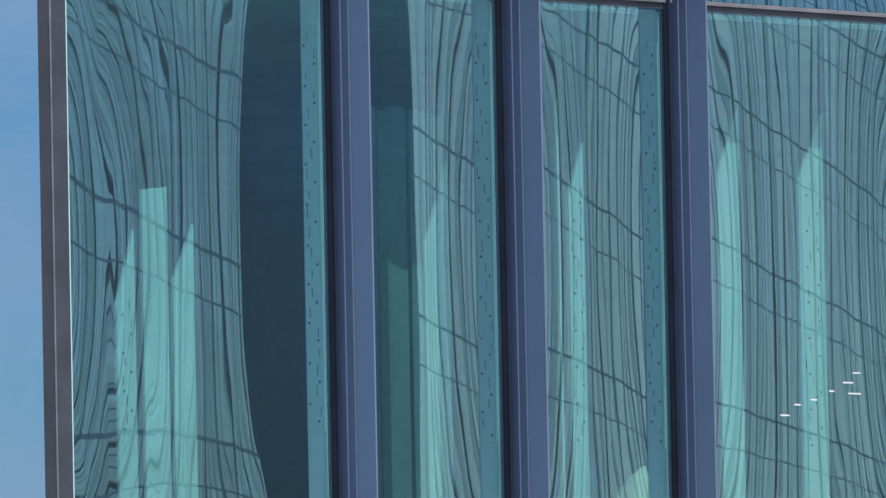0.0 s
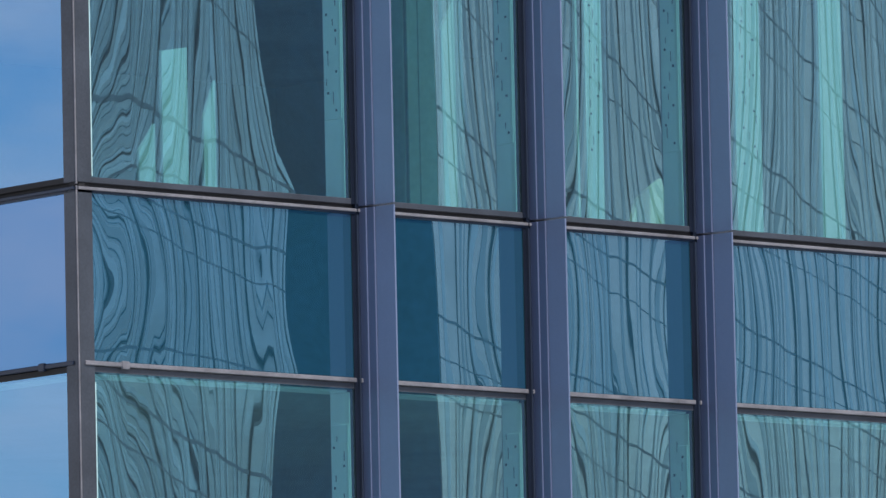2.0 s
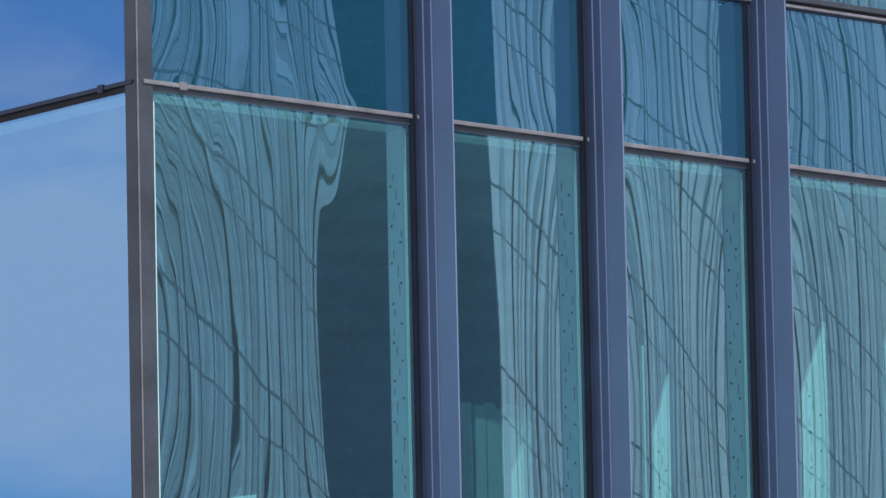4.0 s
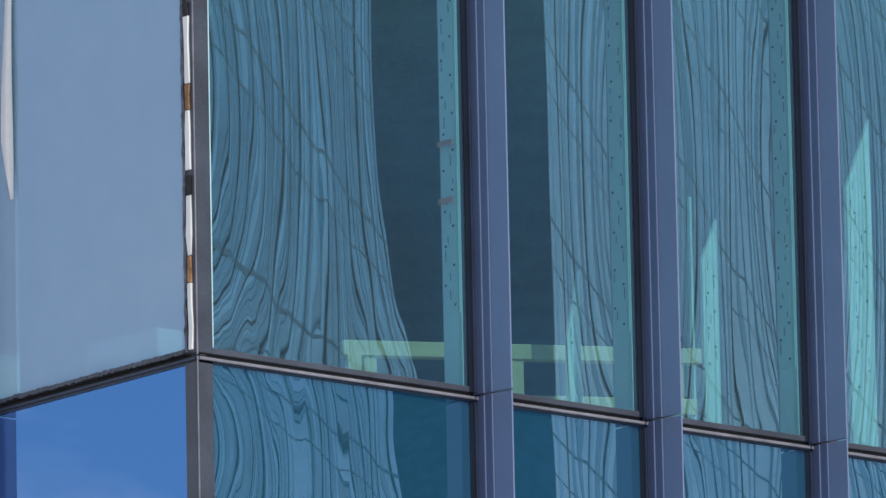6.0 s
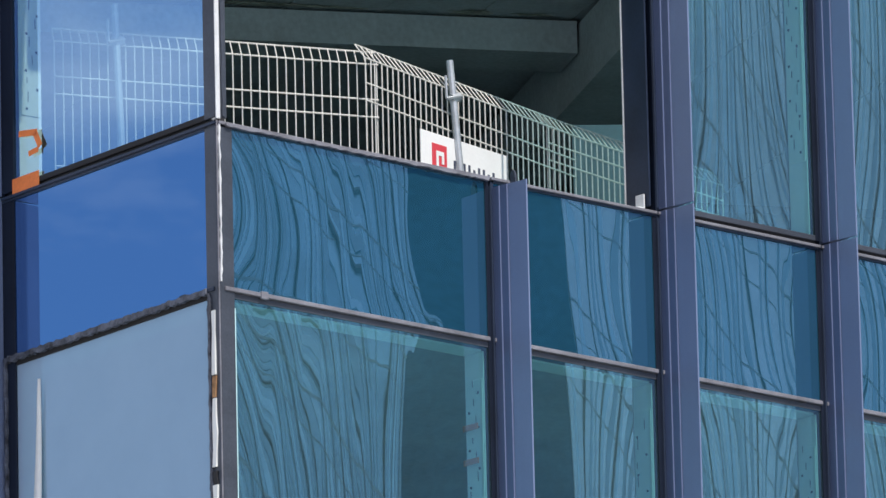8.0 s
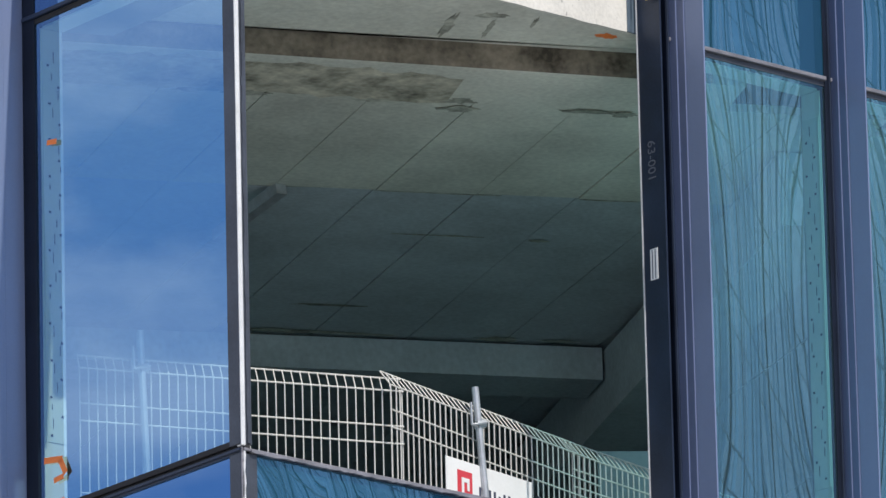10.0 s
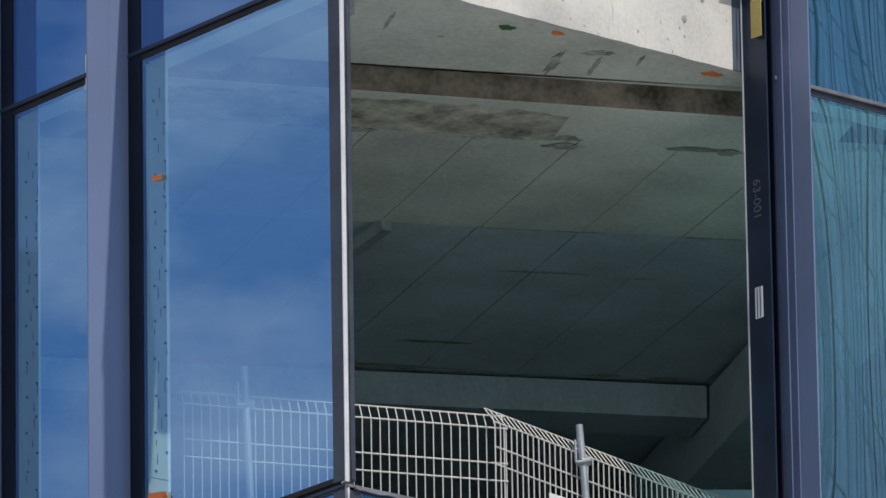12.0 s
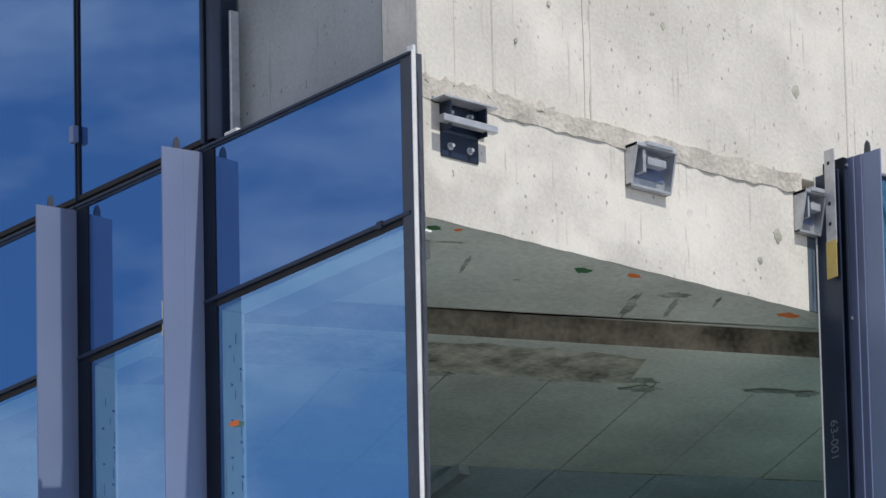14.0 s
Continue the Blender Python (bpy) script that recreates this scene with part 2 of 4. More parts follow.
# ---- mesh helpers ----
def box(bm, x0, x1, y0, y1, z0, z1, bevel=0.0):
    vs = [bm.verts.new((x, y, z)) for x in (x0, x1) for y in (y0, y1) for z in (z0, z1)]
    fs = [bm.faces.new([vs[i] for i in f]) for f in ((0, 1, 3, 2), (4, 6, 7, 5), (0, 4, 5, 1), (2, 3, 7, 6), (0, 2, 6, 4), (1, 5, 7, 3))]
    if bevel > 0:
        es = list({e for f in fs for e in f.edges})
        bmesh.ops.bevel(bm, geom=es, offset=bevel, segments=1, affect="EDGES")


def prism(bm, poly, z0, z1):
    """An upright prism over a plan polygon."""
    lo = [bm.verts.new((x, y, z0)) for x, y in poly]
    hi = [bm.verts.new((x, y, z1)) for x, y in poly]
    n = len(poly)
    bm.faces.new(lo[::-1])
    bm.faces.new(hi)
    for i in range(n):
        bm.faces.new((lo[i], lo[(i + 1) % n], hi[(i + 1) % n], hi[i]))


def rod(bm, a, b, r, n=6):
    a, b = Vector(a), Vector(b)
    d = (b - a).normalized()
    s = d.orthogonal().normalized()
    t = d.cross(s)
    rings = [[bm.verts.new(p + s * r * math.cos(k * math.tau / n) + t * r * math.sin(k * math.tau / n)) for k in range(n)] for p in (a, b)]
    for k in range(n):
        bm.faces.new((rings[0][k], rings[0][(k + 1) % n], rings[1][(k + 1) % n], rings[1][k]))
    bm.faces.new(rings[0][::-1])
    bm.faces.new(rings[1])


def mesh_of(name, bm, mat, smooth=False):
    bmesh.ops.recalc_face_normals(bm, faces=bm.faces)
    me = bpy.data.meshes.new(name)
    bm.to_mesh(me)
    bm.free()
    me.materials.append(mat)
    if smooth:
        for p in me.polygons:
            p.use_smooth = True
    return me


def part(name, bm, mat, parent, label="", smooth=False):
    ob = new(name, mesh_of(name, bm, mat, smooth))
    ob.parent = parent
    if label:
        tagged(ob, label)
    return ob


def thing(name, label, category, m=None, group="", kind=""):
    ob = new(name)
    ob.empty_display_size = 0.1
    if m is not None:
        ob.matrix_world = m
    return tagged(ob, label, category, group, kind)


def solid(name, bm, mat, label, category, m=None, group="", kind="", smooth=False):
    ob = new(name, mesh_of(name, bm, mat, smooth))
    if m is not None:
        ob.matrix_world = m
    return tagged(ob, label, category, group, kind)


def boxes(*specs, bevel=0.0):
    bm = bmesh.new()
    for s in specs:
        box(bm, *s, bevel=bevel)
    return bm


def pane_sheet(x0, x1, z0, z1, y, wave, seed, nx=64, nz=64, bulge=0.0):
    """A pane of roller-waved insulating glass: a smooth sheet that swells outward by a few millimetres."""
    bm = bmesh.new()
    o = Vector((seed * 7.31, seed * 3.17, 0))
    g = []
    for j in range(nz + 1):
        row = []
        for i in range(nx + 1):
            x, z = x0 + (x1 - x0) * i / nx, z0 + (z1 - z0) * j / nz
            h = 0.6 * noise.noise(Vector((x * 2.0, z * 0.32, 0.3)) + o) + 0.24 * noise.noise(Vector((x * 5.0, z * 0.6, 5.1)) + o) + 0.06 * noise.noise(Vector((x * 13.0, z * 1.1, 8.7)) + o)
            ex = min(i, nx - i) / nx
            ez = min(j, nz - j) / nz
            bow = 0.9 * math.exp(-ez * 14) - 0.25 * math.exp(-ex * 10)
            row.append(bm.verts.new((x, y + wave * (h + 0.5 * bow) - bulge * (4 * i * (nx - i) / nx ** 2) * (4 * j * (nz - j) / nz ** 2), z)))
        g.append(row)
    for j in range(nz):
        for i in range(nx):
            bm.faces.new((g[j][i], g[j][i + 1], g[j + 1][i + 1], g[j + 1][i]))
    return bm


# ---- the plan ----
# The sharp corner of the block stands at x = y = 0. The sunny facade runs along +x, the shaded one back along S.
TURN = 4.0
S = Vector((math.sin(radians(TURN)), math.cos(radians(TURN)), 0))
RIGHT = Matrix.Identity(4)
LEFT = pose(0, 0, 0, 0, 0, -90 - TURN)  # local -x runs along S, local y goes inward
FLOOR, SPAN = 3.8, 0.92
LEVELS = [3.468, 7.268, 11.068, 14.868, 18.668]      # tops of the spandrels
EDGES_R = [0.0, 1.949, 3.196, 4.451, 6.40, 7.65, 8.90]
EDGES_L = [0.0, 1.962, 3.2, 4.451, 5.706, 6.961, 8.216]
INSET = 0.22


# ---- ground and setting ----
bm = bmesh.new()
box(bm, -1500, 1500, -1500, 1500, -0.3, 0.0)
solid("ground", bm, M_ASPHALT, "pale paved ground in front of the block", "ground", kind="structure")


def inner(along_x, inset):
    """A plan point on the shaded facade, set back from its glass."""
    p = S * along_x + Vector((math.cos(radians(TURN)), -math.sin(radians(TURN)), 0)) * inset
    return (p.x, p.y)


FAR = 14.0
plan = [(INSET + 0.015, INSET), (FAR, INSET), (FAR, FAR), inner(FAR, INSET)]
for i, zt in enumerate(LEVELS[:4]):
    bm = bmesh.new()
    prism(bm, plan, zt - 0.85, zt - 0.10)
    solid("floor_slab", bm, M_FLOOR, "bare grey concrete floor slab", "floor slab", kind="structure")
for nm, sp in (("wall_east", (FAR, FAR + 0.3, INSET, FAR, 0, 23)), ("wall_north", (1.2, FAR, FAR, FAR + 0.3, 0, 23))):
    solid(nm, boxes(sp), M_ROOM, "plain grey concrete rear wall of the block", "wall", kind="structure")
bm = bmesh.new()
prism(bm, [(0.02, 0.02), (FAR, 0.02), (FAR, 0.3), (0.32, 0.32), inner(FAR, 0.3), inner(FAR, 0.02)], 0, LEVELS[0] - SPAN)
solid("wall_base", bm, M_ROOM, "plain grey wall of the lowest storey", "wall", kind="structure")
for sgn, m in ((1, RIGHT), (-1, LEFT)):
    x0, x1 = sorted((sgn * (8.95 if sgn > 0 else 8.27), sgn * FAR))
    solid("wall_side", boxes((x0, x1, 0.05, 0.35, LEVELS[0] - SPAN, 18.7)), M_ROOM, "plain grey wall beyond the glazed bays", "wall", m, kind="structure")

# rough concrete over the open storey: soffit with a step, planks, beams and the sunlit edge
BX, BY = Vector((0.875, -0.484, 0)), Vector((0.484, 0.875, 0))


def grid_pt(b, j):
    p = BX * b + BY * j
    return (p.x, p.y)


SOFFIT, STEP = 17.82, 1.93
LOW = SOFFIT - 0.15


def step_j(b):
    """Where the step in the soffit lies, which runs a little askew to the planks."""
    return STEP + 0.06 * (b - 0.5)


def joint_b(b, j):
    """Plank joints lean a little against the grid."""
    return b - 0.105 * (j - 4.44)


bm = bmesh.new()
prism(bm, [(INSET + 0.015, INSET), (3.75, INSET), grid_pt(2.95, step_j(2.95)), grid_pt(-1.0, step_j(-1.0)), inner(2.02, INSET)], SOFFIT, 18.5)
solid("ceiling_front", bm, M_SOFFIT, "smooth grey concrete soffit along the slab edge", "ceiling", kind="structure")
bm = bmesh.new()
prism(bm, [grid_pt(-1.0, step_j(-1.0) - 0.006), grid_pt(3.2, step_j(3.2) - 0.006), grid_pt(3.2, step_j(3.2) + 0.02), grid_pt(-1.0, step_j(-1.0) + 0.02)], LOW + 0.004, SOFFIT + 0.05)
solid("ceiling_step", bm, M_STAIN, "brown stained step in the concrete soffit", "ceiling", kind="structure")
# an in-situ strip behind the step, then precast planks with leaning joints, in two runs
bm = bmesh.new()
prism(bm, [grid_pt(-1.0, step_j(-1.0) + 0.004), grid_pt(3.4, step_j(3.4) + 0.004), grid_pt(3.4, 2.66), grid_pt(-1.0, 2.56)], LOW, LOW + 0.2)
solid("ceiling_strip", bm, M_SOFFIT, "pale in-situ concrete strip along the soffit step", "ceiling", kind="structure")
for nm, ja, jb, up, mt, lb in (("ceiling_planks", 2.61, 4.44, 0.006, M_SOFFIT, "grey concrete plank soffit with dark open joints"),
                               ("ceiling_planks_rear", 4.455, 11.9, 0.022, M_SOFFIT_SHADED, "blue-grey concrete plank soffit with open joints, darkened further for inner shade")):
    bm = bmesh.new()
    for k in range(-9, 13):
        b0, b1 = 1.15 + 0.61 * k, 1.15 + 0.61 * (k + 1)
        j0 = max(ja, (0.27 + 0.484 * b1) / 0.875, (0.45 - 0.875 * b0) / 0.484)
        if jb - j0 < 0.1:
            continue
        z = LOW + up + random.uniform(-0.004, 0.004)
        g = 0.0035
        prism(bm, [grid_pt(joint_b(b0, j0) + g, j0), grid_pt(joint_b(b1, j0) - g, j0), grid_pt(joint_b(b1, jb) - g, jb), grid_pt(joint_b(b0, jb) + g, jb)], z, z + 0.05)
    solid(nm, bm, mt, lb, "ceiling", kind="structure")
# the slab takes the shade-dark colour too, behind the plank joints
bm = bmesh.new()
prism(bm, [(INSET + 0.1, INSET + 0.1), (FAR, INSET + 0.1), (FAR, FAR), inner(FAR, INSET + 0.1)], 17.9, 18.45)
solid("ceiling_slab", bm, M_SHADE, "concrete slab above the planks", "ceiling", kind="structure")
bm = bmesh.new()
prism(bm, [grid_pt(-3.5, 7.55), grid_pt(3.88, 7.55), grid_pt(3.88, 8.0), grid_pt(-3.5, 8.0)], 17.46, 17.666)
solid("beam_rear", bm, M_SOFFIT_SHADED, "grey concrete downstand beam at the rear of the open storey", "beam", kind="structure")
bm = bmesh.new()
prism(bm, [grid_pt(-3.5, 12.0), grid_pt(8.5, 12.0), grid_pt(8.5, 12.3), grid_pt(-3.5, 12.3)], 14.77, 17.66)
solid("wall_rear", bm, M_SHADE, "concrete wall at the rear of the open storey, shade put into its colour", "wall", kind="structure")
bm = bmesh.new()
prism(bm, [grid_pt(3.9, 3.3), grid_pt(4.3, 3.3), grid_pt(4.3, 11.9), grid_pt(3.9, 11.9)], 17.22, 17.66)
solid("beam_side", bm, M_SOFFIT_SHADED, "grey concrete downstand beam crossing the open storey", "beam", kind="structure")

bm = bmesh.new()
box(bm, INSET + 0.015, 3.09, INSET - 0.014, INSET - 0.001, SOFFIT, 18.53, 0.004)
box(bm, 3.42, FAR, INSET - 0.014, INSET - 0.001, SOFFIT, 18.53, 0.004)
solid("wall_slab_edge", bm, M_CONC, "sunlit pale concrete slab edge with drip stains", "wall", kind="structure")
bm = bmesh.new()
box(bm, INSET + 0.015, 0.50, INSET, INSET + 0.3, 18.60, 23, 0.006)
box(bm, 0.502, 0.78, INSET + 0.004, INSET + 0.3, 18.60, 23, 0.006)
box(bm, 0.783, 1.49, INSET + 0.006, INSET + 0.3, 18.60, 23, 0.006)
box(bm, 1.495, 3.44, INSET, INSET + 0.3, 18.60, 23, 0.006)
box(bm, 3.443, FAR, INSET, INSET + 0.3, 18.60, 23, 0.006)
solid("wall_upper", bm, M_CONC, "pale rough concrete wall with cast joints and pores", "wall", kind="structure")
bm = bmesh.new()
p0, p1 = inner(0.56, INSET), inner(FAR, INSET)
q0, q1 = inner(0.56, INSET + 0.3), inner(FAR, INSET + 0.3)
prism(bm, [p0, p1, q1, q0], SOFFIT - 0.1, 23)
prism(bm, [(INSET + 0.015, INSET + 0.3), inner(0.56, INSET), inner(0.56, INSET + 0.3), (0.6, INSET + 0.3)], SOFFIT, 23)
solid("wall_upper_shaded", bm, M_CONC_SHADED, "concrete wall with cast joints, its shade put into the grey colour", "wall", kind="structure")
solid("roof", boxes((0.3, FAR, 0.3, FAR, 23, 23.2)), M_CONC, "plain concrete roof of the block", "roof", kind="structure")


solid("trim", boxes((3.092, 3.418, INSET - 0.012, INSET - 0.001, SOFFIT + 0.002, 18.44), bevel=0.002), M_PLATE, "slate blue steel closer plate beside the slab edge", "trim", kind="structure")


# ---- glazed units ----
def fixings(x, sgn, z0, z1, y0, y1):
    """Screw caps and nicks on a lining board; its face looks along -sgn x."""
    bm = bmesh.new()
    k, z = 0, z0 + 0.05
    while z < z1 - 0.04:
        yy = y0 + (y1 - y0) * (0.28 + 0.5 * (k % 2)) + random.uniform(-0.006, 0.006)
        r = 0.0065
        zc = z + random.uniform(-0.012, 0.012)
        a, b = sorted((x - sgn * 0.003, x + sgn * 0.001))
        box(bm, a, b, yy - r, yy + r, zc - r, zc + r)
        yn = y0 + (y1 - y0) * random.uniform(0.2, 0.85)
        box(bm, a, b, yn - 0.0015, yn + 0.0015, z + 0.03, z + random.uniform(0.06, 0.10))
        k += 1
        z += 0.105
    return bm


def unit(m, sgn, a, b, i, corner, pane_mat, span_mat, wave, seed, lining=True, label="", spandrel=True):
    """One storey-high curtain wall panel: vision pane below, spandrel above."""
    zl = LEVELS[i - 1]
    zt = LEVELS[i] if i < len(LEVELS) else LEVELS[-1] + FLOOR
    zs = zt - SPAN
    u = thing("curtain_wall_panel", label, "glass panel", m, "curtain wall panels")
    ma = 0.105 if corner else 0.03
    # left frames are widened to stand in for the fin root's dark reflection
    mb = 0.030 if sgn > 0 else 0.105
    if i > 4:
        ma, mb = 0.016, 0.024

    def xs(p, q):
        return tuple(sorted((sgn * p, sgn * q)))

    fm = M_FRAME if corner else M_NAVY
    bulge = 0.0 if sgn < 0 else 0.0042 if corner else 0.0014
    part("side_frame", boxes((*xs(a + 0.006, a + ma), -0.004, 0.075, zl + 0.014, zt - 0.012), bevel=0.003), fm, u, "dark metal side frame")
    part("side_frame", boxes((*xs(b - mb, b - 0.004), 0.0, 0.19, zl + 0.014, zt - 0.012), bevel=0.003), M_DEEP, u, "navy metal side frame")
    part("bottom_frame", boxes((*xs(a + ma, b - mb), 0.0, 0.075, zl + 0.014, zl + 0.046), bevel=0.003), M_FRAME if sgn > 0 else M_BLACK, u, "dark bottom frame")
    part("joint", boxes((*xs(a + 0.006, b - 0.01), 0.018, 0.06, zl - 0.012, zl + 0.014)), M_BLACK, u, "black open joint")
    tr = bmesh.new()
    box(tr, *xs(a + ma - (0.07 if corner else 0.02), b - (0.026 if sgn > 0 else 0.006)), -0.014, 0.03, zs - 0.013, zs + 0.010, 0.003)
    xk = a + 0.28 if corner else a + 0.2
    if corner:
        box(tr, *xs(xk, xk + 0.05), -0.02, 0.0, zs - 0.024, zs + 0.018, 0.003)
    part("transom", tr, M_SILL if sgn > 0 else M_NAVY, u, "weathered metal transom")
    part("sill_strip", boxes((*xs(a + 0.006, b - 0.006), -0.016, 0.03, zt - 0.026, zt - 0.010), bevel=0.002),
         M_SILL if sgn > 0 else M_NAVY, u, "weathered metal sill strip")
    part("sill_rebate", boxes((*xs(a + 0.006, b - 0.006), -0.004, 0.03, zt - 0.038, zt - 0.026)), M_NAVY, u, "dark rebate under the sill strip")
    if corner and sgn > 0 and i < 4:
        part("glass_edge", boxes((a + ma, a + ma + 0.006, -0.002, 0.011, zl + 0.05, zs - 0.10)), M_EDGE_GLINT, u, "cut edge of the glass with its glint in the pale colour")
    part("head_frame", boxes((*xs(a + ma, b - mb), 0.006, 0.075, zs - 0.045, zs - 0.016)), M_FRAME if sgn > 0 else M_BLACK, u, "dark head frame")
    x0, x1 = xs(a + ma, b - mb)
    part("vision_pane", pane_sheet(x0, x1, zl + 0.046, zs - 0.016, 0.012, wave, seed, bulge=bulge), pane_mat, u, "green tinted mirror glass", True)
    if spandrel:
        part("spandrel_pane", pane_sheet(x0, x1, zs + 0.014, zt - 0.038, 0.008, wave, seed + 50, 48, 24, bulge * 0.3), span_mat, u, "dark blue spandrel glass", True)
        part("spandrel_box", boxes((*xs(a + ma + 0.03, b - 0.03), 0.05, 0.12, zs - 0.01, zt - 0.02)), M_NAVY, u, "dark insulated box behind the spandrel")
    part("edge_strip", boxes((*xs(a + ma + 0.001, a + ma + 0.010), 0.02, 0.03, zl + 0.05, zs - 0.02)), M_FILM, u, "thin pale edge strip")
    if lining:
        part("head_lining", boxes((*xs(a + ma, b - mb - 0.013), 0.05, 0.19, zs - 0.062, zs - 0.050)), M_INSUL, u, "pale head lining")
        xf = b - mb
        zc0, zc1 = zl + random.uniform(0.40, 0.52), zs - random.uniform(0.18, 0.30)
        part("lining_board", boxes((*xs(xf - 0.012, xf - 0.001), 0.05, 0.185, zc0, zc1), bevel=0.002), M_INSUL, u, "pale lining board with dark fixings")
        part("fixings", fixings(sgn * (xf - 0.012), sgn, zc0, zc1, 0.05, 0.185), M_BLACK, u, "dark screw caps and nicks")
        part("lining_film", boxes((*xs(xf - 0.008, xf - 0.001), 0.04, 0.19, zl + 0.05, zs - 0.06), bevel=0.002), M_FILM, u, "white lining film")
    return u


def fin(m, sgn, s, z0, z1, lug=False):
    """A projecting fin with a stepped flank that looks towards the corner."""
    f = thing("facade_fin", "lavender-grey anodised fin with stepped flank on the glass facade", "facade fin", m, "facade fins")
    outer = [(0.031, -0.118), (0.031, -0.122), (0.040, -0.252), (0.048, -0.254), (0.062, -0.118)]
    inner_steps = [(0.018, 0.0), (0.018, -0.056), (0.024, -0.059), (0.024, -0.113), (0.031, -0.116), (0.062, -0.116), (0.062, 0.0)]
    if sgn < 0:
        outer = [(0.020, -0.118), (0.036, -0.252), (0.044, -0.254), (0.062, -0.118)]
        inner_steps = [(0.004, 0.0), (0.020, -0.1175), (0.062, -0.1175), (0.062, 0.0)]
    # right-hand roots get the darker copy, so their flank reads as shaded
    for nm, prof, mt, lb in (("blade", outer, M_FIN, ""), ("stepped_root", inner_steps, M_FIN_SHADED if sgn > 0 else M_FIN, "root of the fin")):
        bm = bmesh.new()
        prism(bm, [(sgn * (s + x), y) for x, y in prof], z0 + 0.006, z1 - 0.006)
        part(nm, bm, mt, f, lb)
    part("root_profile", boxes((*sorted((sgn * (s - 0.004), sgn * (s + 0.058))), 0.001, 0.17, z0, z1)), M_DEEP, f, "dark root profile")
    if lug:
        bm = bmesh.new()
        side = ((-0.172, -0.02), (-0.172, 0.03), (-0.164, 0.055), (-0.150, 0.068), (-0.136, 0.05), (-0.130, 0.02), (-0.130, -0.02))
        sheets = [[bm.verts.new((sgn * (s + x), y, z1 + z)) for y, z in side] for x in (0.036, 0.048)]
        bm.faces.new(sheets[0])
        bm.faces.new(sheets[1][::-1])
        for q in range(len(side)):
            w = (q + 1) % len(side)
            bm.faces.new((sheets[0][q], sheets[0][w], sheets[1][w], sheets[1][q]))
        part("lug", bm, M_FRAME, f, "small rounded lifting lug")
    return f


names_r = "green mirror glass panel reflecting the wavy facade opposite"
for k in range(len(EDGES_R) - 1):
    for i in (1, 2, 3, 4):
        if i == 4 and k < 2:
            continue
        unit(RIGHT, 1, EDGES_R[k], EDGES_R[k + 1], i, k == 0, M_GLASS, M_SPAN, 4.0e-4 if k == 0 else 1.7e-4, 1 + k * 5 + i, True, names_r)
    for i in (1, 2, 3, 4):
        if not (k == 0 and i == 4):
            top = i == 4 or (k == 0 and i == 3)
            fin(RIGHT, 1, EDGES_R[k + 1], LEVELS[i - 1], LEVELS[i] + (-0.06 if top and k == 0 else 0.03 if top else 0), top)
names_l = "blue mirror glass panel reflecting sky and clouds"
for k in range(len(EDGES_L) - 1):
    for i in (1, 2, 3, 4, 5):
        if i == 5 and k == 0:
            continue
        film = k == 0 and i == 3
        unit(LEFT, -1, EDGES_L[k], EDGES_L[k + 1], i, k == 0, M_GLASS_FILM if film else (M_SPAN_SKY if i == 5 else M_GLASS_SKY), M_SPAN_SKY, 1.0e-4, 60 + k * 5 + i, i < 5,
             "filmed grey-blue glass panel with a rough open seal" if film else names_l)
        if i < 5:
            fin(LEFT, -1, EDGES_L[k + 1], LEVELS[i - 1], LEVELS[i] - (0.03 if i == 4 else 0), i == 4)

# corner profile, storey by storey
for i in range(1, 5):
    z0, z1 = LEVELS[i - 1], LEVELS[i]
    c = thing("corner_profile", "bright aluminium corner strip beside the open bay" if i == 4 else "dark metal corner profile with a thin joint", "corner profile", None, "corner profiles")
    bm = bmesh.new()
    prism(bm, [(-0.006, -0.006), (0.0, -0.006), (0.03, 0.02), (0.03, 0.06), (-0.004, 0.0)], z0 + 0.004, z1 - 0.006)
    part("nose", bm, M_ALU if i == 4 else M_SILL, c, "thin metal nose strip")
    if i == 4:
        part("strip", boxes((0.008, 0.028, -0.004, 0.05, z0 + 0.004, z1 + 0.03), bevel=0.004), M_ALU, c, "sunlit bright aluminium strip")
        part("seal", boxes((0.028, 0.044, 0.004, 0.05, z0 + 0.004, z1 - 0.1), bevel=0.003), M_FRAME, c, "ragged dark seal")

# ---- the building opposite, seen in the glass ----
opp = thing("office_building", "tall office building with dark vertical ribs and grey bands", "building")
OA = radians(37.4)
OD, ON = Vector((math.cos(OA), -math.sin(OA), 0)), Vector((math.sin(OA), math.cos(OA), 0))
opp.matrix_world = Matrix(((OD.x, -ON.x, 0, 62.5), (OD.y, -ON.y, 0, -66.0), (0, 0, 1, 0), (0, 0, 0, 1)))  # local x along the facade, local -y towards the street
OH, O0, O1, R0, R1 = 84, -36, 150, -5.6, 6.6
part("wall", boxes((O0, R0, 0, 12, 0, OH)), M_FAR_TEAL, opp, "deep teal glazing with reflected sky patches in its colour")
part("wall", boxes((R1, O1, 0, 12, 0, OH)), M_FAR_GLASS, opp, "blue-grey glazing with reflected sky patches in its colour")
part("recess", boxes((R0, R1, 3.0, 12, 0, OH)), M_FAR_DARK, opp, "dark recess")
part("recess_side", boxes((R1 - 0.05, R1, 0.02, 3.0, 0, OH)), M_FAR_DARK, opp, "dark cladding on the side of the recess")
